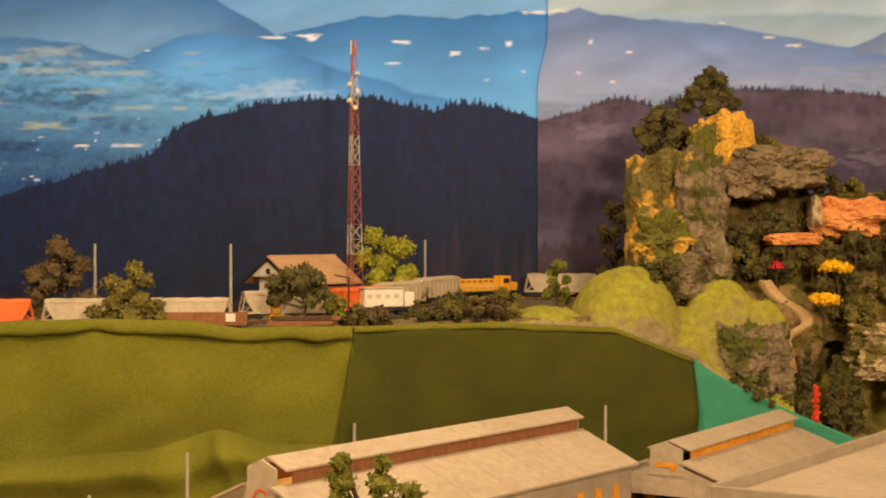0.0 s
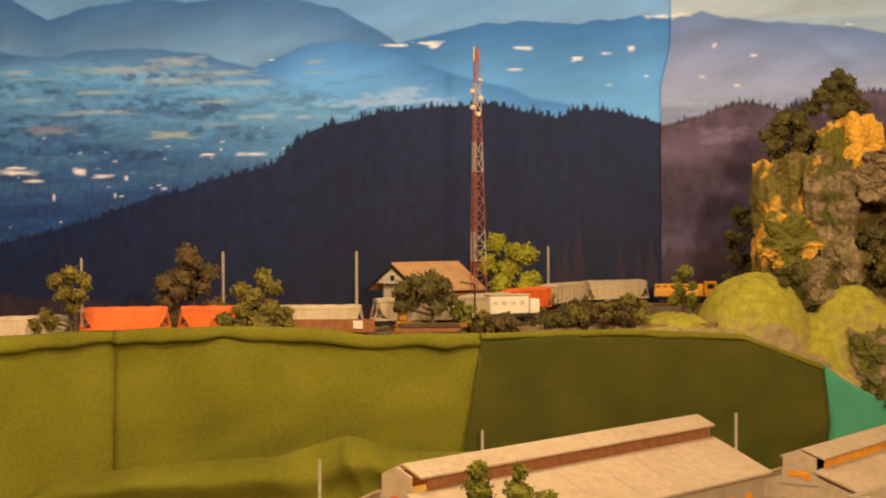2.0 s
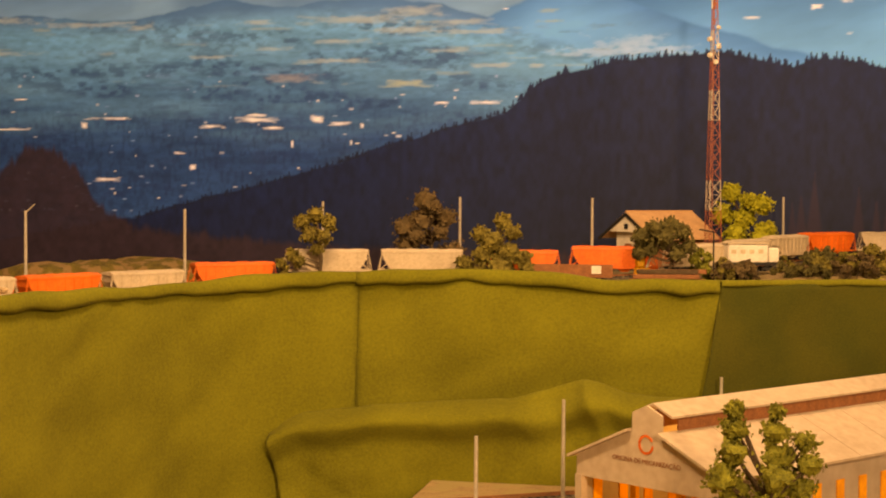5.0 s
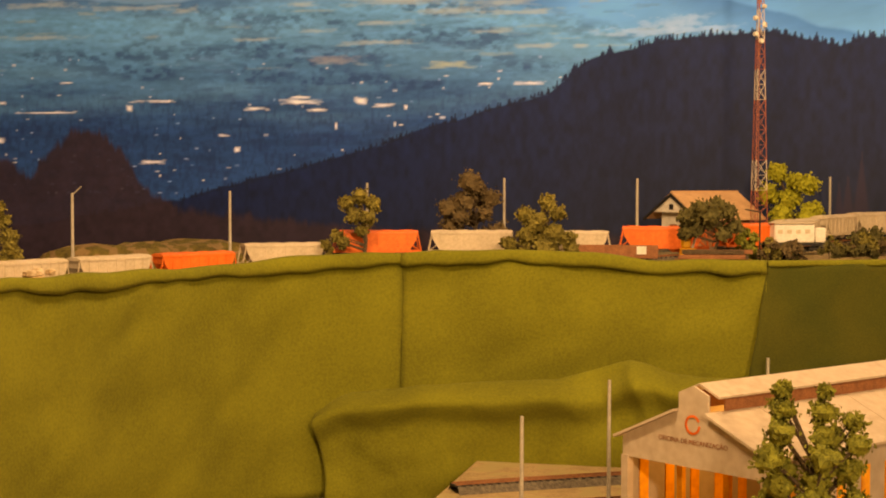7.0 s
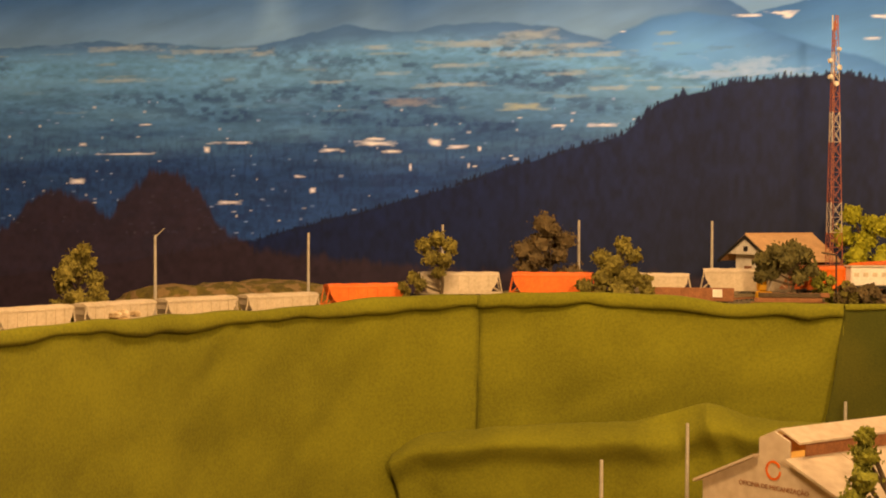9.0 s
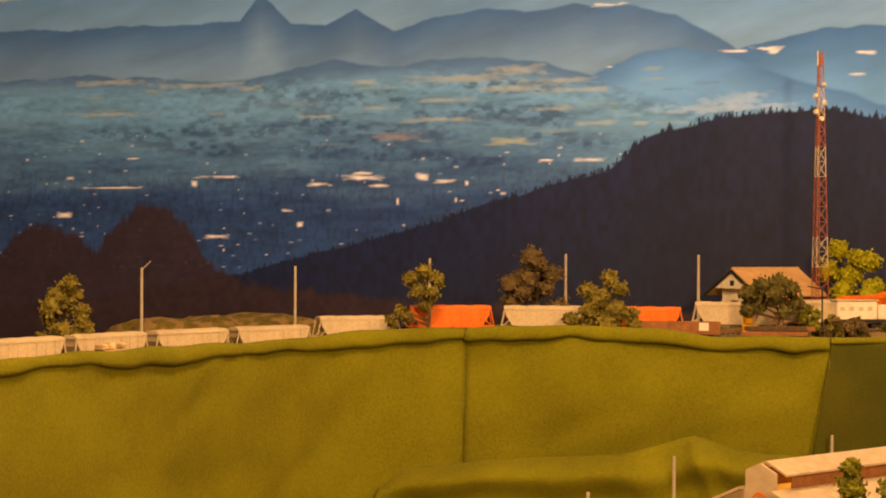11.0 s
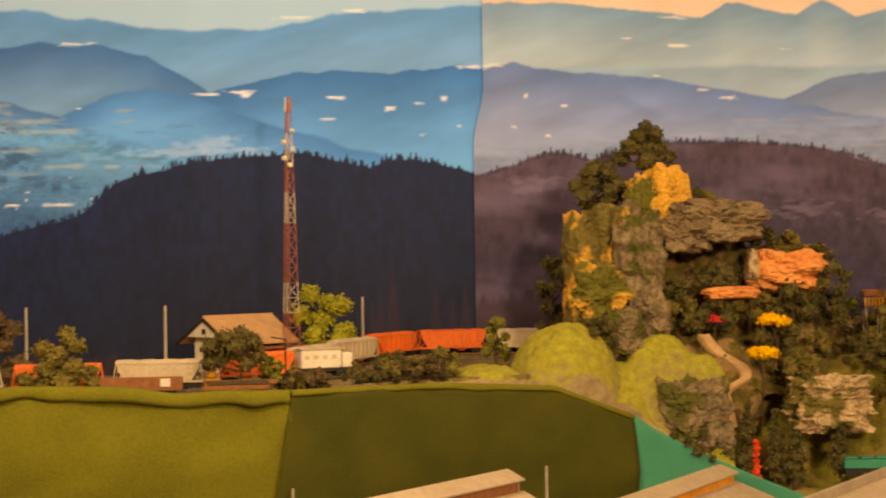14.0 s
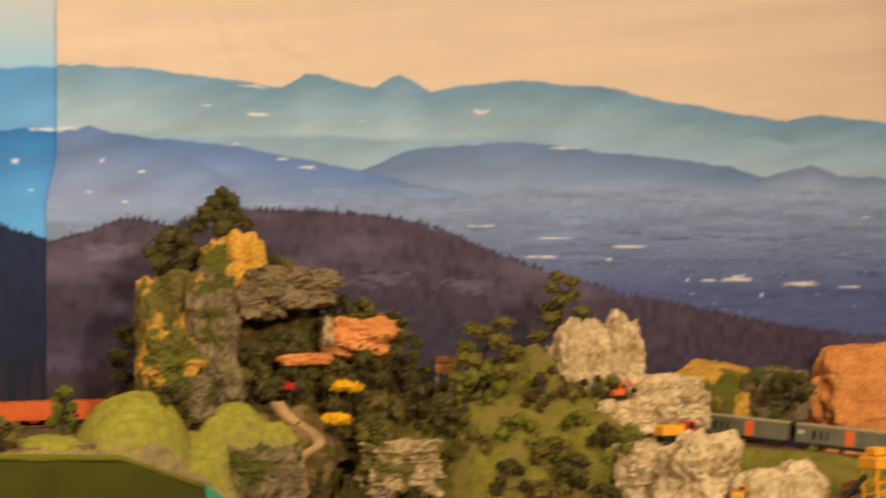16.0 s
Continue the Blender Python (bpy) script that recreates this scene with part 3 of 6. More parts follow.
def drop(x):
    """The trackbed lies low behind the felt, and climbs towards the mountain."""
    def smooth(k):
        k = max(0.0, min(1.0, k))
        return k * k * (3 - 2 * k)
    return sag(x) - 0.013 * smooth((-0.3 - x) / 0.2) + 0.014 * smooth((x + 0.25) / 0.3)


FELT_LINE = [(-1.6, 1.3), (-1.42, 1.75), (-1.30, 2.15), (-1.2, 2.48), (-1.06, 2.76), (-0.84, 2.89), (-0.5, 2.905), (-0.165, 2.9)]
DARK_LINE = [(-0.165, 2.9), (0.12, 3.03), (0.34, 3.12), (0.505, 3.19)]
TEAL_LINE = [(0.505, 3.19), (0.62, 3.2), (0.76, 3.19), (0.9, 3.17)]


def felt_sheet(name, line, top, bottom, material, label, roll=0.0, wave=0.008, seed=0.0, slant=0.0, lip_material=None):
    """A hanging felt, with folds, and a lip rolled over at its top. slant: how far its first edge swings out at the
    foot, to follow the slanted edge of the shade.
    """
    t = thing(name, label, "felt cloth")
    pts = spline([(*p, 0) for p in line], 0.012)
    rows = 30
    lips, falls = [], []
    total = sum((b - a).length for a, b in zip(pts, pts[1:]))
    run = 0.0
    for i, p in enumerate(pts):
        if i:
            run += (p - pts[i - 1]).length
        d = (pts[min(i + 1, len(pts) - 1)] - pts[max(i - 1, 0)]).normalized()
        out = Vector((d.y, -d.x, 0))
        z1 = top(run, total) + 0.4 * sag(p.x)
        lip = roll * (0.85 + 0.35 * noise.noise(Vector((run * 4, seed, 2))) + 0.2 * noise.noise(Vector((run * 17, seed, 6))))
        lips.append([p + out * (lip * 0.12 + lip * 0.55 * math.cos(math.pi * (1.15 - a / 9 * 1.33))) + Vector((0, 0, z1 - lip * 0.75 + lip * 0.75 * math.sin(math.pi * (1.15 - a / 9 * 1.33)))) for a in range(10)])
        col = []
        for j in range(rows + 1):
            f = j / rows
            z = (z1 - lip * 0.8) * (1 - f) + bottom * f
            w = 0.004 * max(0.0, noise.noise(Vector((run * 13 + f * 6, f * 1.5, seed + 11)))) + wave * (0.4 + f) * noise.noise(Vector((run * 4.5, f * 2.2, seed))) + wave * 0.6 * noise.noise(Vector((run * 9 + f * 3, f * 5, seed + 4))) + wave * 0.35 * math.exp(-f * 9) * noise.noise(Vector((run * 26, f * 3, seed + 7)))
            swing = -d * slant * f * max(0.0, 1 - run / 0.3) + out * (0.016 if slant else 0.0) * min(1.0, f * 3)
            col.append(p + swing + out * (w + 0.004) + Vector((0, 0, z)))
        falls.append(col)
    for part_name, rows_of in (("hanging_cloth", falls), ("rolled_edge", lips if roll else None)):
        if not rows_of:
            continue
        bm = bmesh.new()
        grid = [[bm.verts.new(c) for c in col] for col in rows_of]
        for a, b in zip(grid, grid[1:]):
            for k in range(len(a) - 1):
                bm.faces.new((a[k], a[k + 1], b[k + 1], b[k]))
        ob = part(part_name, bm, lip_material if lip_material and part_name == "rolled_edge" else material, t, smooth=True)
        solid = ob.modifiers.new("thickness", "SOLIDIFY")
        solid.thickness, solid.offset = 0.003, -1
    return t


def felt_top(run, total):
    return 1.322 + 0.008 * noise.noise(Vector((run * 4, 3, 0))) + 0.006 * noise.noise(Vector((run * 9, 8, 0)))


JOINT = (-0.845, 2.888)
felt_sheet("felt_skirt", [p for p in FELT_LINE if p[0] < -0.9] + [JOINT], felt_top, 0.86, FELT, "light green felt skirt with a rolled top edge and sewn joint", 0.026, 0.010, 1.0)
felt_sheet("felt_skirt", [JOINT] + [p for p in FELT_LINE if p[0] > -0.8], lambda r, n: felt_top(r + 1.8, n) + 0.008 * math.sin(r * 8), 0.93, FELT, "light green felt skirt creased beneath its rolled top edge", 0.026, 0.011, 2.0)
# darker colour paints the shade on this stretch; its lip keeps the lit tone
felt_sheet("felt_skirt", DARK_LINE, lambda r, n: 1.316 - 0.028 * max(0, r / n - 0.4) / 0.6 - 0.055 * max(0, r / n - 0.75) / 0.25, 0.93, FELT_SHADED, "smooth green felt skirt under the hillside, its shade put into the colour", 0.012, 0.006, 5.0, slant=0.075, lip_material=FELT)
felt_sheet("felt_skirt", TEAL_LINE, lambda r, n: 1.235 - 0.19 * (r / n) ** 0.8, 0.93, TEAL, "teal felt strip cut on a slope", 0.0, 0.003, 9.0)

TRACK = [(-1.75, 1.2), (-1.6, 1.75), (-1.45, 2.2), (-1.31, 2.56), (-1.12, 2.84), (-0.85, 2.985), (-0.5, 3.045), (-0.317, 3.055), (-0.195, 3.133), (-0.107, 3.315), (-0.05, 3.43), (0.039, 3.606), (0.172, 3.696), (0.438, 3.696), (0.7, 3.695), (1.2, 3.69), (2.2, 3.69)]
DECK = 1.318


def deck_slab():
    bm = bmesh.new()
    front = [p for p in spline([(*q, 0) for q in FELT_LINE + DARK_LINE[1:]], 0.05)]
    top, low = [], []
    for p in front:
        p = Vector((p.x, p.y + 0.022 if p.x < 0.3 else 3.42, 0))
        a = [bm.verts.new((p.x - 0.004, p.y + 0.008, DECK + drop(p.x) - 0.012)), bm.verts.new((p.x, 3.70, DECK + drop(p.x) - 0.012))]
        b = [bm.verts.new((p.x - 0.004, p.y + 0.008, DECK + drop(p.x) - 0.045)), bm.verts.new((p.x, 3.70, DECK + drop(p.x) - 0.045))]
        top.append(a)
        low.append(b)
    for k in range(len(top) - 1):
        bm.faces.new((top[k][0], top[k + 1][0], top[k + 1][1], top[k][1]))
        bm.faces.new((low[k][1], low[k + 1][1], low[k + 1][0], low[k][0]))
        bm.faces.new((top[k][1], top[k + 1][1], low[k + 1][1], low[k][1]))
        bm.faces.new((low[k][0], low[k + 1][0], top[k + 1][0], top[k][0]))
    bm.faces.new((top[0][0], top[0][1], low[0][1], low[0][0]))
    bm.faces.new((top[-1][1], top[-1][0], low[-1][0], low[-1][1]))
    return bm


tagged(part("ground", deck_slab(), GROUND), "raised layout deck covered in brown scatter", "ground", kind="structure")
tagged(part("ground", boxes((-0.68, 2.8, 1.0, 3.74, 0.84, 0.945)), YARD_SAND), "lower layout deck with grey-brown scatter", "ground", kind="structure")
tagged(part("trim", boxes((-2.7, 2.7, 1.1, 3.7, 0.0, 0.778)), WALL_PAINT), "plain painted plinth carrying the layout", "plinth", kind="structure")
tagged(part("trim", boxes((-0.67, 2.7, 1.1, 3.7, 0.78, 0.838)), WALL_PAINT), "plain painted plinth carrying the layout", "plinth", kind="structure")
tagged(part("ground", boxes((-2.8, -0.682, 1.0, 3.74, 0.78, 0.86)), GROUND), "lowest layout deck in front of the felt", "ground", kind="structure")


def ease(k):
    k = max(0.0, min(1.0, k))
    return k * k * (3 - 2 * k)


def land(x, y):
    """Height of the hillside beyond the felt."""
    foot = 3.21 - 0.16 * ease((x - 0.88) / 0.2)
    h = 1.075 + 0.255 * ease((y - foot) / 0.24)
    h += 0.03 * fbm((x * 4, y * 4, 0.3)) + 0.012 * fbm((x * 15, y * 15, 1.3)) + 0.005 * fbm((x * 40, y * 40, 3.3))
    high = ease((x - 1.0) / 0.1) * ease((1.5 - x) / 0.14) * ease((y - 2.95) / 0.3)
    h += 0.06 * high
    pit = ease((x - 1.5) / 0.15)
    level = 1.268 - 0.135 * (x - 1.68)
    h = h * (1 - pit) + pit * (1.178 + (max(level, 1.19) - 1.178) * ease((y - (4.72 - 0.93 * x if x < 2.2 else 2.7)) / 0.09) + 0.006 * fbm((x * 9, y * 9, 5)))
    flat = ease((0.62 - x) / 0.08)
    return h * (1 - flat) + flat * (1.30 if y > 3.26 else 1.30 - 0.25 * ease((3.26 - y) / 0.1))


def felt_front(x):
    xs, ys = zip(*(DARK_LINE + TEAL_LINE[1:] + [(1.0, 3.13), (1.12, 3.05)]))
    return float(np.interp(x, xs, ys)) + 0.006


def sheet(x0, x1, y0, y1, nx, ny, height, foot=None):
    """A height field; y0 may be a line of the plan, given as a function of x."""
    bm = bmesh.new()
    grid = []
    for x in np.linspace(x0, x1, nx):
        front = y0(x) if callable(y0) else y0
        col = [bm.verts.new((x, y, height(x, y))) for y in np.linspace(front, y1, ny)]
        if foot is not None:
            col.insert(0, bm.verts.new((x, front, foot)))
        grid.append(col)
    for a, b in zip(grid, grid[1:]):
        for k in range(len(a) - 1):
            bm.faces.new((a[k], b[k], b[k + 1], a[k + 1]))
    return bm


tagged(part("ground", sheet(0.5, 1.12, felt_front, 3.735, 70, 60, land, 0.94), MOSS, smooth=True), "modelled hillside with moss green and brown scatter", "ground", kind="structure")
tagged(part("ground", sheet(1.12, 2.75, 2.70, 3.735, 130, 80, land, 0.94), MOSS, smooth=True), "quarry floor and slope with moss green scatter", "ground", kind="structure")

# ---- rocks and mounds ----


def rock(name, at, size, material, label, category="rock", seed=0.0, rough=0.22, strata=0.0, spin=0.0, subdiv=4, freq=2.2, square=0.0, smooth=False):
    bm = bmesh.new()
    bmesh.ops.create_icosphere(bm, subdivisions=subdiv, radius=1)
    off = Vector((seed * 7.1, seed * 3.3, seed * 5.7))
    turn = Euler((0, 0, spin)).to_matrix()
    for v in bm.verts:
        d = v.co.normalized()
        if square:
            m = max(abs(d.x), abs(d.y), abs(d.z))
            d = d * (1 - square) + d / m * square * 0.85
        r = 1 + rough * noise.noise(d * freq + off) + rough * (0.22 - 0.75 * abs(noise.noise(d * freq * 1.9 + off))) + rough * 0.28 * noise.noise(d * freq * 5 + off) - rough * 0.22 * abs(noise.noise(d * freq * 7 + off))
        p = d * r
        if strata:
            p.x *= 1 + strata * noise.noise(Vector((0.3, seed, p.z * 9)))
            p.y *= 1 + strata * noise.noise(Vector((0.9, seed, p.z * 9)))
        v.co = turn @ Vector((p.x * size[0], p.y * size[1], p.z * size[2]))
    ob = part(name, bm, material, smooth=category in ("mound", "sand heap", "stone heap"))
    ob.location = at
    return tagged(ob, label, category)


def mountain(x, y):
    line = float(np.interp(x, (0.34, 0.40, 0.46, 0.53, 0.60, 0.66, 0.76, 0.85, 0.95, 1.02, 1.10), (1.27, 1.40, 1.52, 1.62, 1.68, 1.64, 1.58, 1.545, 1.50, 1.38, 1.27)))
    k = ease((y - 3.30) / 0.2) * ease((3.74 - y) / 0.12)
    return 1.26 + (line - 1.26) * k + 0.018 * fbm((x * 11, y * 11, 7)) + 0.008 * fbm((x * 33, y * 33, 2))


SCRUB = mat("scrub_slope", (0.24, 0.18, 0.04), (0.11, 0.082, 0.022), 1.0, 50, 1.0, spot=(0.33, 0.21, 0.09), dist=0.01)
tagged(part("mountain", sheet(0.34, 1.10, 3.28, 3.725, 110, 70, mountain), SCRUB, smooth=True), "scrub-covered model mountain in front of the printed backdrop", "mountain")
MOSSY_CRAG = mat("mossy_yellow_crag", (0.20, 0.16, 0.045), (0.12, 0.095, 0.025), 0.95, 16, 1.0, spot=(0.70, 0.38, 0.06), dist=0.012)
CRAG = mat("bright_yellow_crag", (0.85, 0.46, 0.07), (0.50, 0.27, 0.04), 0.95, 22, 1.0, dist=0.012)
rock("rock_cliff", (0.465, 3.40, 1.515), (0.075, 0.10, 0.15), MOSSY_CRAG, "yellow and mossy green model cliff with grey streaks", seed=1, square=0.75, strata=0.06, subdiv=5, rough=0.3)
rock("rock_cliff", (0.54, 3.37, 1.50), (0.065, 0.08, 0.16), ROCK, "grey-brown rubble cliff face beside the yellow crag", seed=2, square=0.5, strata=0.14, subdiv=5, rough=0.34)
rock("rock_cliff", (0.475, 3.31, 1.39), (0.07, 0.05, 0.06), ROCK, "low grey rubble rock at the foot of the cliff", seed=22, square=0.3, subdiv=5, rough=0.4)
rock("rock_cliff", (0.455, 3.305, 1.475), (0.06, 0.05, 0.06), ROCK_YELLOW, "bright yellow rock face low on the mossy cliff", seed=61, square=0.3, subdiv=5, rough=0.4)
rock("rock_peak", (0.575, 3.42, 1.655), (0.045, 0.05, 0.07), ROCK_YELLOW, "yellow rock shoulder below the summit", seed=23, square=0.3, subdiv=5, rough=0.35)
rock("rock_peak", (0.618, 3.415, 1.672), (0.052, 0.05, 0.078), CRAG, "bright yellow rock summit of the model mountain", seed=3, square=0.35, subdiv=5, rough=0.24)
rock("rock_slab", (0.71, 3.39, 1.625), (0.105, 0.10, 0.05), ROCK_SLAB, "grey overhanging rock slab with broken lower edge", seed=4, square=0.65, strata=0.02, subdiv=5, rough=0.26, spin=0.3)
rock("scrub_patch", (0.715, 3.45, 1.65), (0.095, 0.07, 0.026), SCRUB, "mossy cap on the grey slab", seed=32, rough=0.4, subdiv=5)
rock("rock_slab", (0.655, 3.37, 1.60), (0.06, 0.07, 0.045), ROCK_SLAB, "grey broken rock slab under the summit", seed=24, square=0.65, strata=0.02, subdiv=5, rough=0.26, spin=-0.3)
rock("rock_cliff", (0.875, 3.43, 1.515), (0.095, 0.08, 0.05), ORANGE_EARTH, "orange earth cutting face on the mountainside", seed=6, square=0.45, subdiv=5, rough=0.28)
rock("scrub_patch", (0.89, 3.47, 1.548), (0.10, 0.07, 0.028), SCRUB, "scrub-covered cap above the orange cutting", seed=31, rough=0.35, subdiv=5)
rock("rock_cliff", (0.795, 3.39, 1.53), (0.014, 0.04, 0.035), ROCK_WHITE, "pale rock edge beside the orange cutting", seed=26, square=0.5)
rock("rock_ledge", (0.735, 3.32, 1.472), (0.062, 0.04, 0.014), ORANGE_EARTH, "thin orange earth ledge on the mountainside", seed=7, square=0.6, rough=0.2, subdiv=5)


def bump(x, y, cx, cy, rx, ry, h, power=1.6):
    d = math.hypot((x - cx) / rx, (y - cy) / ry)
    return h * max(0.0, 1 - d ** power) ** 0.7 if d < 1 else 0.0


def mound_height(x, y):
    back = y - felt_front(x)
    rim = float(np.interp(x, (0.08, 0.30, 0.42, 0.505, 0.56, 0.62, 0.70), (1.316, 1.312, 1.279, 1.240, 1.20, 1.16, 1.11)))
    base = rim + (1.30 - rim) * ease(back / 0.09)
    h = max(bump(x, y, 0.20, 3.17, 0.085, 0.08, 0.038, 2.2), bump(x, y, 0.375, 3.25, 0.12, 0.11, 0.113, 2.3), bump(x, y, 0.578, 3.30, 0.085, 0.085, 0.086, 2.2), bump(x, y, 0.635, 3.30, 0.085, 0.08, 0.045, 2.4), bump(x, y, 0.47, 3.27, 0.10, 0.09, 0.035))
    return base + h + 0.006 * fbm((x * 22, y * 22, 4)) + 0.003 * fbm((x * 70, y * 70, 6))


def grass_material():
    """Light flock on the gentle parts, bare stony earth on the steep ones."""
    m = mat("flocked_mound", (0.40, 0.37, 0.05), (0.23, 0.21, 0.026), 1.0, 60, 0.9)
    n, l = m.node_tree.nodes, m.node_tree.links
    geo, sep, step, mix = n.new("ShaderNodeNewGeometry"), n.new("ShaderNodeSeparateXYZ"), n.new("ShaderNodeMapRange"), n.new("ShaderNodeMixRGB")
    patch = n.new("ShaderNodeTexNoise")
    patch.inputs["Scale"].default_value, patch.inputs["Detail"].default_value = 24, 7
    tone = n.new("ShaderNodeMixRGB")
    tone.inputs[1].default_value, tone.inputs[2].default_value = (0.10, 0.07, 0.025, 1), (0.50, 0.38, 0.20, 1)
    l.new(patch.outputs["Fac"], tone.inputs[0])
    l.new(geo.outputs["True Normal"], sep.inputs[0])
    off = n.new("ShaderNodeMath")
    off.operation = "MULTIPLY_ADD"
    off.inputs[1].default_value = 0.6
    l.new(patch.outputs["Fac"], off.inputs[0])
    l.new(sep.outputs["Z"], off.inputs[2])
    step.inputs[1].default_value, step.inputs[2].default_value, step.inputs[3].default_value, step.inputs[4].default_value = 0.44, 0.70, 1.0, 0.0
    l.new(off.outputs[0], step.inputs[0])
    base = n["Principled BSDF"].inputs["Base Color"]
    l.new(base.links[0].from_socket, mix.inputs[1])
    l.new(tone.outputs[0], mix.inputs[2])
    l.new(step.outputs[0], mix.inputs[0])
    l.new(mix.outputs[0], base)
    return m


FLOCK = grass_material()
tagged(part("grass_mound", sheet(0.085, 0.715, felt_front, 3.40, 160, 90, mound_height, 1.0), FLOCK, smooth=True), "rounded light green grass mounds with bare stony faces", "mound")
rock("rock_bank", (0.635, 3.25, 1.22), (0.078, 0.05, 0.088), ROCK, "shaded grey-brown earth bank below the mound", seed=11, rough=0.4, square=0.5, strata=0.1, subdiv=5)
rock("white_boulder", (1.345, 3.32, 1.43), (0.066, 0.07, 0.112), ROCK_WHITE, "tall pale limestone boulder in the quarry", seed=12, subdiv=5, square=0.3, rough=0.42, strata=0.02, freq=1.7)
rock("white_boulder", (1.44, 3.33, 1.44), (0.05, 0.06, 0.112), ROCK_WHITE, "pale weathered limestone boulder", seed=13, subdiv=5, square=0.3, rough=0.42, strata=0.02, freq=1.7)
rock("white_boulder", (1.53, 3.27, 1.36), (0.10, 0.07, 0.065), ROCK_WHITE, "broad broken limestone block in the quarry", seed=14, subdiv=5, square=0.45, rough=0.27, strata=0.03)
rock("white_boulder", (1.49, 3.02, 1.22), (0.09, 0.07, 0.088), ROCK_WHITE, "pale grooved limestone boulder beside the quarry road", seed=15, square=0.3, subdiv=5, rough=0.45, freq=1.6)
rock("stone_heap", (1.585, 2.92, 1.18), (0.065, 0.06, 0.065), ROCK_WHITE, "rounded heap of pale quarry stone", "stone heap", seed=16, rough=0.2, subdiv=5)
rock("stone_heap", (1.665, 2.93, 1.185), (0.06, 0.06, 0.07), ROCK_WHITE, "rounded heap of pale quarry stone", "stone heap", seed=17, rough=0.2, subdiv=5)
rock("orange_slope", (2.40, 3.60, 1.335), (0.36, 0.10, 0.165), ORANGE_EARTH, "bare orange earth cutting above the wagons", seed=18, square=0.6, rough=0.14, subdiv=5)
rock("grass_slope", (1.83, 3.62, 1.34), (0.20, 0.08, 0.09), ROCK_YELLOW, "rusty and green earth bank behind the wagons", "mound", seed=29, rough=0.3, subdiv=5)
rock("rock_cliff", (1.95, 3.56, 1.36), (0.09, 0.07, 0.075), ROCK, "grey rock face beside the orange cutting", seed=19, square=0.4)
rock("grass_slope", (1.31, 3.24, 1.23), (0.17, 0.11, 0.12), MOSS, "mossy green slope below the pale boulders", "mound", seed=20, rough=0.2)
rock("grass_slope", (1.255, 3.36, 1.36), (0.13, 0.10, 0.125), MOSS, "grassy green slope rising to the pale boulders", "mound", seed=62, rough=0.15, subdiv=5)
rock("stone_wall_outcrop", (0.91, 3.21, 1.245), (0.085, 0.045, 0.06), ROCK_TAN, "layered pale stone outcrop among bushes", seed=21, square=0.7, strata=0.2, subdiv=5, rough=0.3)
rock("quarry_ledge", (1.44, 3.12, 1.225), (0.10, 0.07, 0.068), ROCK_WHITE, "pale stone ledge that carries the red truck", seed=27, square=0.7, subdiv=5)
rock("quarry_ledge", (1.42, 3.24, 1.335), (0.075, 0.05, 0.045), ROCK_WHITE, "pale stone ledge that carries the small excavator", seed=28, square=0.7, subdiv=5)

# ---- trees ----


def ball():
    """The points and faces of a small round clump, used again for every tuft."""
    bm = bmesh.new()
    bmesh.ops.create_icosphere(bm, subdivisions=2, radius=1)
    bm.verts.index_update()
    out = [v.co.copy() for v in bm.verts], [[v.index for v in f.verts] for f in bm.faces]
    bm.free()
    return out


TUFT = ball()


def crown(bm, clumps, leaf, count, rng, flat=0.0):
    """Foam tufts, uneven and dense, fringed with loose leaves."""
    for c, r in clumps:
        off = Vector((rng.random() * 50, rng.random() * 50, rng.random() * 50))
        vs = [bm.verts.new(Vector(c) + Vector((d.x, d.y, d.z * (1 - flat))) * r * (0.72 + 0.42 * noise.noise(d * 2.1 + off) + 0.2 * noise.noise(d * 5 + off))) for d in TUFT[0]]
        for f in TUFT[1]:
            bm.faces.new([vs[k] for k in f])
        for _ in range(count):
            d = Vector((rng.gauss(0, 1), rng.gauss(0, 1), rng.gauss(0, 1))).normalized()
            p = Vector(c) + Vector((d.x * r, d.y * r, d.z * r * (1 - flat))) * (0.6 + 0.42 * noise.noise(d * 2.1 + off) + 0.5 * rng.random() ** 2)
            s = leaf * (0.4 + 0.7 * rng.random())
            m = Matrix.Translation(p) @ Euler((rng.random() * 6.3, rng.random() * 6.3, rng.random() * 6.3)).to_matrix().to_4x4()
            vs = [bm.verts.new(m @ Vector(q)) for q in ((-s, -s * 0.6, 0), (s, -s * 0.6, s * 0.3), (s * 0.7, s * 0.7, 0), (-s * 0.8, s * 0.6, s * 0.3))]
            bm.faces.new(vs)


G = DECK - 0.012


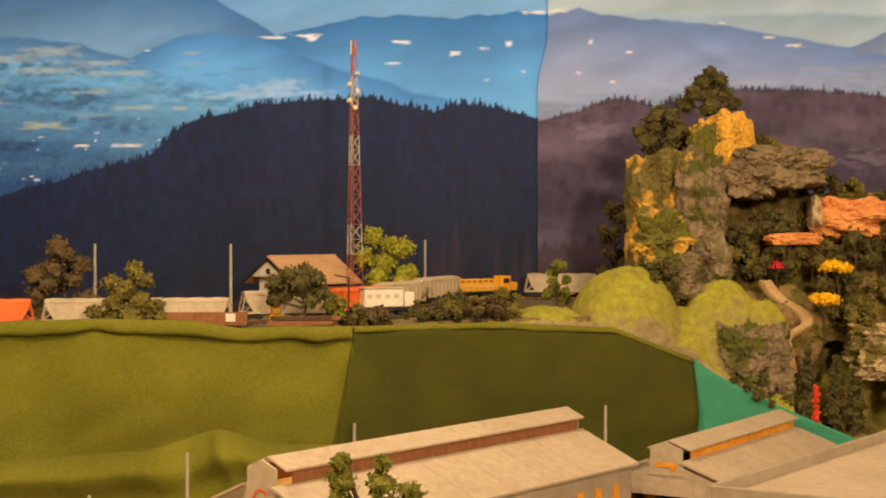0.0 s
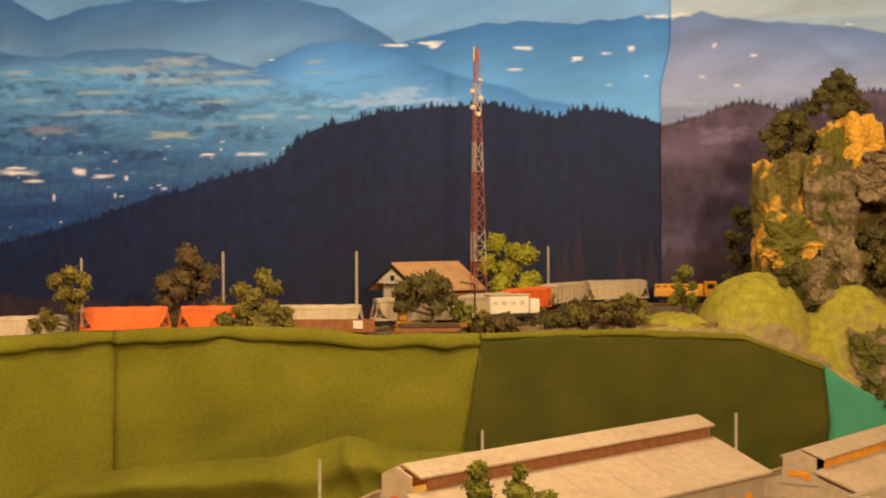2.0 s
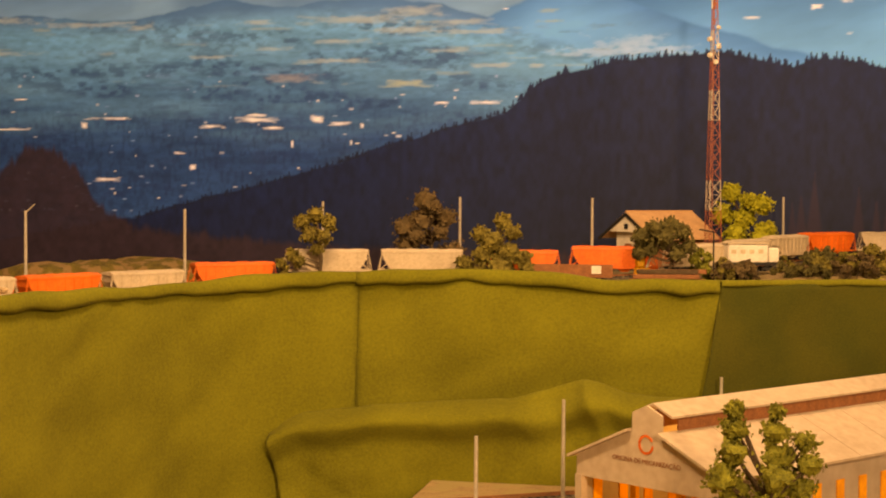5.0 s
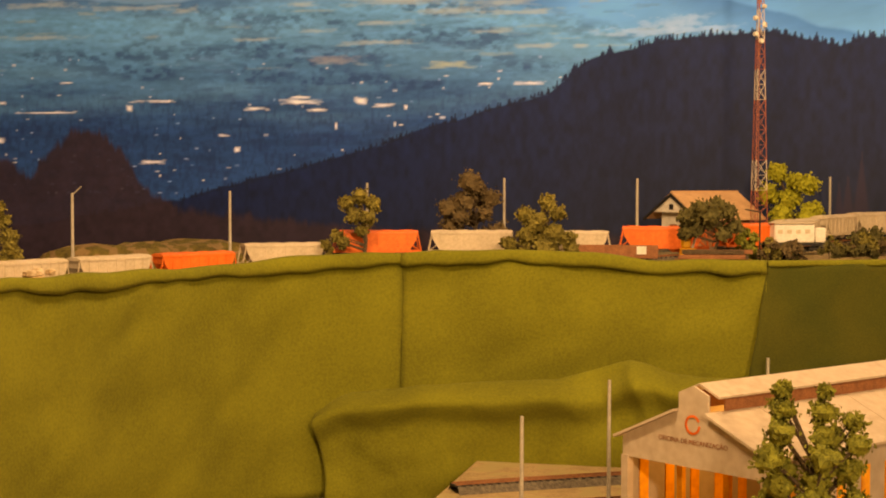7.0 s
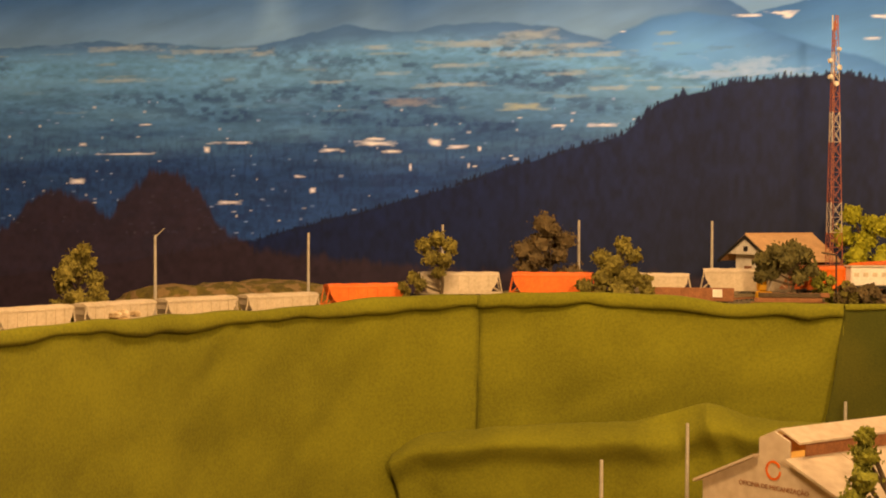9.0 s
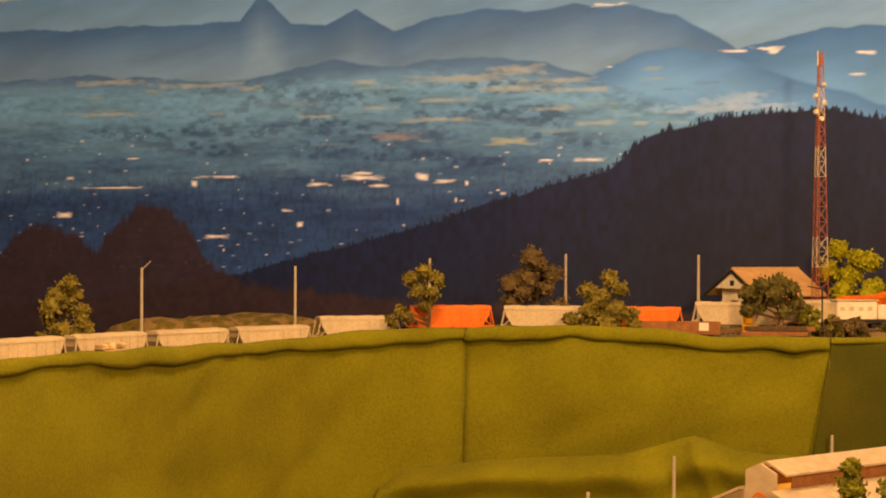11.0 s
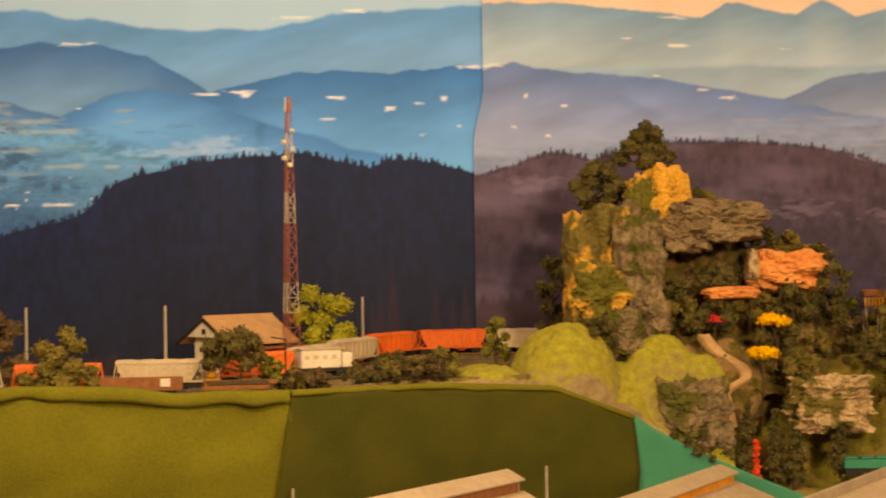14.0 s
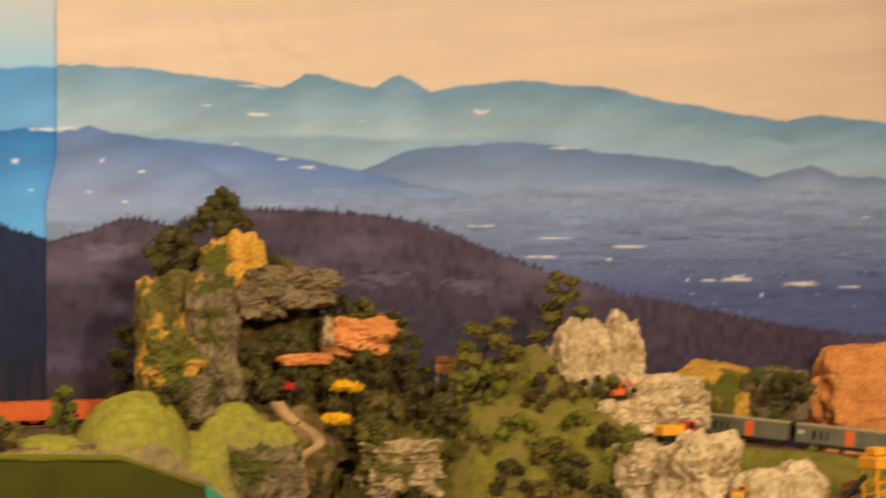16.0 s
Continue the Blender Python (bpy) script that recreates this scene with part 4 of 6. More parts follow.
def tree(name, at, height, spread, kind, label, seed, clumps=9, count=110, leaf=0.0042, trunk=0.35, shape="round", group="", lobes=()):
    rng = random.Random(seed)
    if at[2] == G:
        at = (at[0], at[1], G + drop(at[0]))
    t = thing(name, label, "bush" if "bush" in name else "tree", group, Matrix.Translation(at))
    bm = bmesh.new()
    top = height * (0.85 if shape != "round" else 0.7)
    bend = Vector((rng.uniform(-1, 1) * spread * 0.15, 0, 0))
    rod(bm, (0, 0, -0.01), Vector((0, 0, top * 0.5)) + bend, height * 0.032, height * 0.022, 7)
    rod(bm, Vector((0, 0, top * 0.5)) + bend, (0, 0, top), height * 0.022, height * 0.008, 6)
    places = []
    for k in range(clumps):
        f = (k + 0.5) / clumps
        ang = k * 2.4 + rng.random()
        if shape == "cypress":
            z = height * (0.08 + 0.88 * f)
            rad = spread * 0.5 * (1 - f) ** 0.6
            p, r = Vector((math.cos(ang) * rad * 0.3, math.sin(ang) * rad * 0.3, z)), max(0.006, rad * 0.9)
        elif shape == "pine":
            z = height * (trunk + (1 - trunk) * f)
            rad = spread * 0.5 * (1.0 - 0.6 * f)
            p, r = Vector((math.cos(ang) * rad, math.sin(ang) * rad, z)), spread * 0.2 * (1.2 - 0.4 * f)
        elif shape == "flat":
            p, r = Vector((math.cos(ang) * spread * 0.42 * f, math.sin(ang) * spread * 0.42 * f, height * (0.9 + 0.1 * rng.random()))), spread * 0.2
        else:
            z = height * (trunk + (0.95 - trunk) * f)
            w = math.sin(math.pi * min(1, 0.22 + 0.72 * f)) * spread * 0.36
            p, r = Vector((math.cos(ang) * w * (0.8 + 0.5 * rng.random()), math.sin(ang) * w, z + height * 0.06 * rng.uniform(-1, 1))), spread * (0.11 + 0.12 * rng.random())
        if lobes:
            dx, dz, r = lobes[k % len(lobes)]
            p = Vector((dx + rng.uniform(-0.3, 0.3) * r, rng.uniform(-0.9, 0.9) * r, dz + rng.uniform(-0.3, 0.3) * r))
        places.append((p, r))
        if shape != "cypress":
            start = Vector((0, 0, min(top, p.z * 0.72))) + bend * 0.5
            rod(bm, start, p, height * 0.012, height * 0.004, 5)
    part("trunk", bm, BARK, t)
    bm = bmesh.new()
    crown(bm, places, leaf, count, rng, 0.35 if shape in ("pine", "flat") else 0.1)
    part("crown", bm, LEAF[kind], t)
    return t


G = DECK - 0.012
tree("tree", (-0.132, 3.6, G), 0.195, 0.125, 2, "bright lime green leafy tree beside the radio mast", 1, 30, 110, 0.0045, 0.15, lobes=((-0.025, 0.165, 0.022), (0.01, 0.15, 0.018), (0.04, 0.14, 0.024), (-0.04, 0.12, 0.026), (0.0, 0.11, 0.026), (0.05, 0.085, 0.022), (-0.02, 0.07, 0.028), (0.03, 0.055, 0.026), (0.065, 0.06, 0.015)))
tree("tree", (-0.272, 2.97, G), 0.122, 0.115, 3, "dark olive tree in front of the small house", 2, 20, 110, lobes=((-0.045, 0.085, 0.018), (-0.02, 0.10, 0.019), (0.01, 0.105, 0.019), (0.035, 0.095, 0.017), (-0.03, 0.07, 0.021), (0.0, 0.08, 0.022), (0.045, 0.07, 0.015), (0.03, 0.055, 0.016), (-0.045, 0.055, 0.013)))
tree("bush", (-0.205, 3.0, G), 0.06, 0.06, 1, "fresh green bush beside the parked wagon", 3, 7, 120, trunk=0.1)
tree("tree", (-0.585, 2.955, G), 0.13, 0.105, 0, "bushy olive green tree beside the track", 4, 22, 110, lobes=((0.005, 0.122, 0.017), (-0.03, 0.105, 0.018), (0.034, 0.102, 0.016), (-0.01, 0.09, 0.022), (0.02, 0.07, 0.022), (-0.03, 0.06, 0.022), (0.05, 0.055, 0.016), (-0.065, 0.045, 0.014), (0.0, 0.04, 0.025), (0.06, 0.035, 0.015), (-0.04, 0.03, 0.018)))
tree("tree", (-0.77, 3.2, G), 0.17, 0.14, 5, "brown-green rounded tree behind the train", 5, 18, 120, trunk=0.15)
tree("tree", (-0.925, 2.895, G), 0.15, 0.085, 0, "tall sparse green tree beside the track", 6, 16, 110, lobes=((-0.005, 0.135, 0.017), (-0.032, 0.125, 0.016), (0.02, 0.12, 0.016), (-0.02, 0.10, 0.018), (0.012, 0.095, 0.016), (0.0, 0.07, 0.012), (-0.05, 0.06, 0.013), (-0.035, 0.045, 0.012)))
tree("bush", (-0.985, 2.865, G), 0.06, 0.045, 0, "low olive bush at the foot of a tree", 7, 5, 100, trunk=0.1)
tree("tree", (-1.44, 2.42, G), 0.165, 0.10, 0, "narrow uneven green tree beside the track", 8, 20, 120, trunk=0.12)
tree("bush", (0.12, 3.1, G), 0.055, 0.09, 0, "dark green bush by the felt edge", 9, 8, 120, trunk=0.05)
tree("bush", (0.02, 3.1, G), 0.05, 0.07, 3, "dark bush by the felt edge", 10, 7, 120, trunk=0.1)
tree("tree", (0.24, 3.33, G), 0.11, 0.07, 1, "dark green tree beside the curve of the track", 11, 9, 130, trunk=0.2)
tree("tree", (0.59, 3.5, 1.72), 0.13, 0.13, 3, "dark pine cluster on the mountain summit", 12, 26, 130, 0.0036, lobes=((0.0, 0.115, 0.016), (-0.02, 0.095, 0.019), (0.02, 0.098, 0.018), (-0.04, 0.07, 0.02), (0.03, 0.07, 0.02), (0.0, 0.07, 0.022), (-0.055, 0.045, 0.02), (0.0, 0.04, 0.025), (0.05, 0.05, 0.015)))
tree("tree", (0.485, 3.47, 1.65), 0.10, 0.13, 3, "dark olive tree on the shoulder of the mountain", 13, 20, 120, 0.0036, trunk=0.15)
tree("tree", (0.66, 3.45, 1.67), 0.05, 0.04, 0, "small tree on the grey slab", 14, 6, 80)
tree("tree", (0.83, 3.42, 1.555), 0.06, 0.055, 3, "small dark tree above the orange cutting", 15, 7, 100)
tree("tree", (0.38, 3.5, 1.33), 0.24, 0.10, 3, "dark tree at the foot of the cliff", 16, 14, 140, trunk=0.2)
for k, (x, y, z, h, w, c) in enumerate(((0.45, 3.26, 1.36, 0.09, 0.09, 3), (0.55, 3.34, 1.37, 0.12, 0.10, 3), (0.63, 3.35, 1.40, 0.10, 0.09, 0), (0.70, 3.32, 1.41, 0.07, 0.09, 3), (0.78, 3.34, 1.42, 0.08, 0.10, 0), (0.87, 3.34, 1.42, 0.09, 0.10, 3), (0.95, 3.4, 1.41, 0.11, 0.12, 3), (0.70, 3.36, 1.49, 0.06, 0.12, 3), (0.62, 3.33, 1.46, 0.07, 0.07, 3), (0.44, 3.3, 1.40, 0.06, 0.06, 0), (0.83, 3.30, 1.36, 0.07, 0.10, 3), (0.885, 3.43, 1.575, 0.04, 0.06, 0), (0.945, 3.42, 1.54, 0.05, 0.06, 3), (0.955, 3.36, 1.46, 0.09, 0.10, 3), (0.60, 3.215, 1.15, 0.11, 0.06, 3), (0.65, 3.215, 1.12, 0.10, 0.07, 3), (1.0, 3.28, 1.32, 0.09, 0.09, 3), (0.86, 3.25, 1.30, 0.06, 0.07, 0), (1.06, 3.2, 1.28, 0.06, 0.10, 0), (1.16, 3.2, 1.28, 0.09, 0.10, 1), (1.25, 3.12, 1.22, 0.07, 0.09, 3), (1.38, 3.13, 1.24, 0.10, 0.12, 1), (1.22, 3.15, 1.27, 0.05, 0.08, 0), (1.33, 3.14, 1.30, 0.045, 0.07, 3), (1.28, 3.17, 1.33, 0.04, 0.06, 1), (1.12, 3.14, 1.20, 0.08, 0.09, 3), (1.19, 3.10, 1.18, 0.06, 0.10, 0), (1.30, 3.06, 1.16, 0.07, 0.09, 3), (1.32, 3.25, 1.35, 0.06, 0.08, 3), (1.84, 3.2, 1.2, 0.08, 0.09, 1), (1.66, 3.45, 1.24, 0.06, 0.07, 3), (1.92, 3.42, 1.37, 0.07, 0.12, 3))):
    tree("bush", (x, y, z - 0.02), h, w, c, ("dark shaded", "olive", "fresh green")[(c == 0) + 2 * (c == 1)] + " leafy bush on the model hillside", 30 + k, 8, 110, trunk=0.1, group="bushes on the hillside")
for k, (x, y, z, h) in enumerate(((0.597, 3.27, 1.15, 0.13), (0.635, 3.26, 1.13, 0.10), (0.70, 3.24, 1.11, 0.11), (0.742, 3.22, 1.10, 0.155), (0.80, 3.22, 1.085, 0.16), (0.835, 3.2, 1.08, 0.175), (0.915, 3.16, 1.11, 0.10))):
    tree("cypress", (x, y, z), h, 0.05, 3, "narrow dark cypress tree at the foot of the hill", 60 + k, 9, 150, shape="cypress", group="cypress trees")
rng_hill = random.Random(44)
for k in range(80):
    x = rng_hill.uniform(0.62, 1.42)
    y = rng_hill.uniform(3.22, 3.5)
    tall = rng_hill.choice((0.035, 0.05, 0.07, 0.09))
    if (x < 0.83 and y < 3.37) or (x < 1.02 and y < 3.27):
        continue
    kind = rng_hill.choice((0, 0, 3, 3, 1, 5))
    tree("bush", (x, y, max(land(x, y), mountain(x, y)) - 0.01), tall, tall * rng_hill.uniform(0.9, 1.5), kind, ("olive", "fresh green", "", "dark shaded", "", "brownish dry")[kind] + " leafy bush on the model hillside", 200 + k, 6, 70, trunk=0.1, group="bushes on the hillside")
tree("flowering_tree", (0.812, 3.28, 1.325), 0.095, 0.075, 4, "bright yellow flat-topped flowering tree", 70, 9, 120, shape="flat")
tree("flowering_tree", (0.785, 3.245, 1.27), 0.085, 0.07, 4, "bright yellow flat-topped flowering tree", 71, 9, 110, shape="flat")
tree("pine_tree", (1.135, 3.3, 1.33), 0.22, 0.16, 0, "open-branched green pine on the hillside", 72, 11, 120, shape="pine", trunk=0.35)
tree("pine_tree", (1.38, 3.5, 1.42), 0.24, 0.13, 0, "tall open-branched pine above the boulders", 73, 12, 120, shape="pine", trunk=0.3)

# ---- radio mast ----


def mast():
    t = thing("radio_mast", "red and white steel lattice radio mast with dishes", "radio mast", at=Matrix.Translation((-0.198, 3.5, G)))
    h, w0, w1 = 0.592, 0.0235, 0.0068
    red = mat("mast_red", (0.46, 0.14, 0.07), (0.26, 0.08, 0.05), 0.6, 60, 0.1)
    white = mat("mast_white", (0.62, 0.52, 0.42), (0.5, 0.4, 0.32), 0.6, 60, 0.1)
    bands = 9
    corner = [(math.cos(a), math.sin(a)) for a in (0.3, 0.3 + 2.094, 0.3 + 4.189)]
    for b in range(bands):
        bm = bmesh.new()
        z0, z1 = h * b / bands, h * (b + 1) / bands
        for s in range(2):
            za, zb = z0 + (z1 - z0) * s / 2, z0 + (z1 - z0) * (s + 1) / 2
            wa, wb = w0 + (w1 - w0) * za / h, w0 + (w1 - w0) * zb / h
            pa = [Vector((c[0] * wa, c[1] * wa, za)) for c in corner]
            pb = [Vector((c[0] * wb, c[1] * wb, zb)) for c in corner]
            for k in range(3):
                rod(bm, pa[k], pb[k], 0.00095, sides=5)
                rod(bm, pa[k], pb[(k + 1) % 3], 0.0005, sides=4)
                rod(bm, pa[(k + 1) % 3], pb[k], 0.0005, sides=4)
                rod(bm, pa[k], pa[(k + 1) % 3], 0.0005, sides=4)
        part("lattice_section", bm, white if b in (2, 5, 7) else red, t)
    bm = rod(bmesh.new(), (0, 0, 0), (0, 0, h), 0.0009, sides=5)
    part("cable_duct", bm, red, t)
    for z, a, r in ((0.49, 0.2, 0.007), (0.47, 2.6, 0.006), (0.505, 3.6, 0.006), (0.455, 5.2, 0.006), (0.53, 0.4, 0.005)):
        bm = bmesh.new()
        d = Vector((math.cos(a), -abs(math.sin(a)) - 0.2, 0)).normalized()
        p = Vector((0, 0, z)) + d * 0.009
        rod(bm, p, p + d * 0.006, r, r * 0.8, 12)
        part("dish", bm, WHITE_PLASTIC, t, "white drum antenna")
    for k in range(5):
        a = k * 1.256
        bm = rod(bmesh.new(), (0.006 * math.cos(a), 0.006 * math.sin(a), h - 0.02), (0.006 * math.cos(a), 0.006 * math.sin(a), h + 0.012), 0.0016, sides=5)
        part("antenna", bm, WHITE_PLASTIC if k % 2 else red, t)


mast()

# ---- poles ----


def pole(name, x, y, z0, z1, label, arm=False, group="poles"):
    t = thing(name, label, "pole", group, Matrix.Translation((x, y, z0)))
    part("shaft", rod(bmesh.new(), (0, 0, -0.005), (0, 0, z1 - z0), 0.0034, 0.0026, 8), POLE_WOOD, t)
    if arm:
        part("lamp_arm", rod(bmesh.new(), (0, 0, z1 - z0 - 0.004), (0.018, 0, z1 - z0 + 0.012), 0.0013, sides=5), POLE_WOOD, t)
    return t


for x, y, z in ((-0.715, 3.25, 1.463), (-0.436, 3.25, 1.463), (-0.0417, 3.68, 1.467), (-1.0, 3.2, 1.452), (-1.195, 2.90, 1.437)):
    pole("trackside_pole", x, y, G + drop(x), z, "plain grey trackside pole behind the railway line")
pole("street_lamp", -1.412, 2.66, G + sag(-1.4), 1.435, "grey lamp post with a short bent arm", True)
for x, y, z in ((-0.493, 2.2, 1.124), (-0.397, 2.45, 1.148), (0.293, 2.85, 1.176), (-0.160, 2.85, 1.144)):
    pole("yard_pole", x, y, 0.945, z, "plain grey pole on the lower yard", group="yard poles")

# ---- the small house ----


def house():
    t = thing("station_house", "small white and black model house with a brown pitched roof", "house", at=pose(-0.318, 3.53, G + 0.006, 0, 0, 46))
    part("foundation", boxes((-0.083, 0.093, -0.056, 0.056, -0.013, 0.0)), BALLAST, t)
    part("wall", boxes((-0.075, 0.088, -0.052, 0.052, 0, 0.076)), WHITE_PLASTIC, t)
    part("wall_panel", boxes((-0.0845, -0.0755, -0.052, -0.018, 0.0, 0.072)), WHITE_PLASTIC, t, "white painted wall panel")
    part("long_wall", boxes((-0.0755, 0.088, -0.0545, -0.0525, 0.0, 0.07)), RUST, t, "brown boarded long wall")
    part("gable", profile_x(bmesh.new(), [(-0.060, 0.0765), (0.060, 0.0765), (0.0, 0.1145)], -0.0925, 0.0865), WHITE_PLASTIC, t)
    for s in (-1, 1):
        o = [(0.0, 0.116), (s * 0.088, 0.060), (s * 0.088, 0.065), (0.0, 0.1215)]
        part("roof_slope", profile_x(bmesh.new(), o if s < 0 else o[::-1], -0.094, 0.105), ROOF_TILE, t)
        o = [(0.0, 0.112), (s * 0.089, 0.056), (s * 0.089, 0.0625), (0.0, 0.1185)]
        part("barge_board", profile_x(bmesh.new(), o if s < 0 else o[::-1], -0.0975, -0.0945), BLACK, t, "black barge board")
    part("ridge_cap", rod(bmesh.new(), (-0.094, 0, 0.1215), (0.105, 0, 0.1215), 0.0022, sides=6), ROOF_TILE, t)
    part("window", boxes((-0.0942, -0.0927, -0.006, 0.006, 0.083, 0.094)), BLACK, t)
    part("door", boxes((-0.0775, -0.0755, 0.0, 0.022, 0.002, 0.05)), RUST, t)
    part("awning", boxes((-0.03, 0.11, -0.115, -0.057, 0.050, 0.054)), RUST, t)
    for x in (-0.025, 0.105):
        part("awning_post", boxes((x - 0.002, x + 0.002, -0.113, -0.109, 0, 0.05)), BLACK, t)


house()

# ---- the train ----


def wheelset(parent, x, z=0.0):
    for s in (-1, 1):
        bm = bmesh.new()
        box(bm, x - 0.017, x + 0.017, s * 0.012 - 0.0015, s * 0.012 + 0.0015, z + 0.003, z + 0.0085)
        truck = part("truck_frame", bm, BLACK, parent)
        for dx in (-0.0105, 0.0105):
            part("wheel", rod(bmesh.new(), (x + dx, s * 0.0085, z + 0.0052), (x + dx, s * 0.0105, z + 0.0052), 0.0052, sides=12), BLACK, truck)


def hopper(material, colour):
    t = thing("hopper_wagon", colour + " covered hopper wagon with sloping ends, in a freight train", "railway wagon", "hopper wagons of the train")
    half, w = 0.079, 0.0175
    bm = bmesh.new()
    outline = [(-half + 0.008, 0.046), (half - 0.008, 0.046), (half - 0.010, 0.033), (half - 0.022, 0.0145), (-half + 0.022, 0.0145), (-half + 0.010, 0.033)]
    a = [bm.verts.new((x, -w, z)) for x, z in outline]
    b = [bm.verts.new((x, w, z)) for x, z in outline]
    bm.faces.new(a)
    bm.faces.new(b[::-1])
    for k in range(6):
        bm.faces.new((a[(k + 1) % 6], a[k], b[k], b[(k + 1) % 6]))
    part("body", bm, material, t)
    bm = profile_x(bmesh.new(), [(-w - 0.0012, 0.0445), (w + 0.0012, 0.0445), (w + 0.0008, 0.0475), (w * 0.5, 0.0505), (-w * 0.5, 0.0505), (-w - 0.0008, 0.0475)][::-1], -half + 0.006, half - 0.006)
    part("roof", bm, material, t)
    for k in range(4):
        x = -0.054 + 0.036 * k
        part("hatch", boxes((x - 0.011, x + 0.011, -0.005, 0.005, 0.0500, 0.0514), bevel=0.0004), material, t)
    for s in (-1, 1):
        for k in range(7):
            x = -0.054 + 0.018 * k
            part("rib", boxes((x - 0.0008, x + 0.0008, s * w - 0.0013 * (s < 0), s * w + 0.0013 * (s > 0), 0.0165, 0.0445)), material, t)
        part("sill", boxes((-half, half, s * (w - 0.001) - 0.0012, s * (w - 0.001) + 0.0012, 0.0115, 0.0150)), material, t)
        for e in (-1, 1):
            bm = bmesh.new()
            rod(bm, (e * (half - 0.001), s * (w - 0.001), 0.0135), (e * (half - 0.0075), s * (w - 0.001), 0.0455), 0.0012, sides=5)
            rod(bm, (e * (half - 0.003), s * (w - 0.001), 0.0135), (e * (half - 0.030), s * (w - 0.001), 0.036), 0.0009, sides=4)
            part("end_brace", bm, material, t)
    for x in (-0.02, 0.02):
        bm = bmesh.new()
        va = [bm.verts.new((x + dx, dy, 0.0150)) for dx, dy in ((-0.017, -0.013), (0.017, -0.013), (0.017, 0.013), (-0.017, 0.013))]
        vb = [bm.verts.new((x + dx, dy, 0.0055)) for dx, dy in ((-0.006, -0.008), (0.006, -0.008), (0.006, 0.008), (-0.006, 0.008))]
        for k in range(4):
            bm.faces.new((va[k], vb[k], vb[(k + 1) % 4], va[(k + 1) % 4]))
        bm.faces.new(vb[::-1])
        part("discharge_chute", bm, material, t)
    for x in (-0.057, 0.057):
        wheelset(t, x)
    part("coupler", boxes((-half - 0.010, -half + 0.01, -0.0015, 0.0015, 0.009, 0.012)), BLACK, t)
    return t


def locomotive():
    t = thing("locomotive", "yellow diesel locomotive with a dark cab window", "locomotive")
    part("frame", boxes((-0.085, 0.085, -0.0165, 0.0165, 0.0115, 0.016), bevel=0.001), BLACK, t)
    part("hood", boxes((-0.082, 0.03, -0.011, 0.011, 0.016, 0.045), bevel=0.002), YELLOW_PLASTIC, t)
    cab = part("cab", boxes((0.032, 0.060, -0.0165, 0.0165, 0.016, 0.051), bevel=0.002), YELLOW_PLASTIC, t)
    part("nose", boxes((0.062, 0.083, -0.011, 0.011, 0.016, 0.036), bevel=0.002), YELLOW_PLASTIC, t)
    for s in (-1, 1):
        part("cab_window", boxes((0.038, 0.054, s * 0.0166 - 0.0004, s * 0.0166 + 0.0004, 0.034, 0.045)), BLACK, cab)
        for k in range(6):
            x = -0.074 + 0.016 * k
            part("vent_grille", boxes((x - 0.005, x + 0.005, s * 0.0111 - 0.0005, s * 0.0111 + 0.0005, 0.037, 0.042)), RUST, t)
        bm = bmesh.new()
        for k in range(7):
            x = -0.082 + 0.018 * k
            rod(bm, (x, s * 0.016, 0.016), (x, s * 0.016, 0.029), 0.0006, sides=4)
        rod(bm, (-0.082, s * 0.016, 0.029), (0.026, s * 0.016, 0.029), 0.0006, sides=4)
        part("handrail", bm, WHITE_PLASTIC, t)
    part("exhaust", boxes((-0.02, -0.008, -0.004, 0.004, 0.045, 0.050), bevel=0.001), BLACK, t)
    part("fuel_tank", boxes((-0.025, 0.025, -0.013, 0.013, 0.004, 0.0115), bevel=0.001), BLACK, t)
    for x in (-0.055, 0.055):
        wheelset(t, x)
    return t


LINE = spline([(*p, 0) for p in TRACK], 0.01)
RUN = [0.0]
for p, q in zip(LINE, LINE[1:]):
    RUN.append(RUN[-1] + (q - p).length)


def on_track(s):
    k = max(0, min(len(LINE) - 2, int(np.searchsorted(RUN, s)) - 1))
    f = (s - RUN[k]) / max(1e-6, RUN[k + 1] - RUN[k])
    return LINE[k].lerp(LINE[k + 1], f)


RAIL = DECK + 0.001
PITCH, SPEED, CAR = 0.187, 0.0986, 1.09
START = min(RUN, key=lambda s: abs(on_track(s).x + 0.857))


def car_pose(n, t):
    s = START - n * PITCH + SPEED * t
    a, b = on_track(s - 0.045), on_track(s + 0.045)
    d = b - a
    x = (a.x + b.x) / 2
    return pose(x, (a.y + b.y) / 2, RAIL + drop(x), 0, 0, math.degrees(math.atan2(d.y, d.x)))


ORANGE_CARS = (-4, 0, 1, 4, 6)
grey_car, orange_car = hopper(GREY_PLASTIC, "weathered grey"), hopper(ORANGE_PLASTIC, "bright orange")
grey_car.matrix_world, orange_car.matrix_world = car_pose(-8, 0), car_pose(-4, 0)
for car in (grey_car, orange_car):
    car.scale = (CAR, CAR, CAR)
TRAIN = [(-8, grey_car), (-4, orange_car), (-7, locomotive())]
for n in (-6, -5, -3, -2, -1, 0, 1, 2, 3, 4, 5, 6, 7, 8, 9, 10, 11, 12):
    TRAIN.append((n, copy_thing(orange_car if n in ORANGE_CARS else grey_car, car_pose(n, 0))))


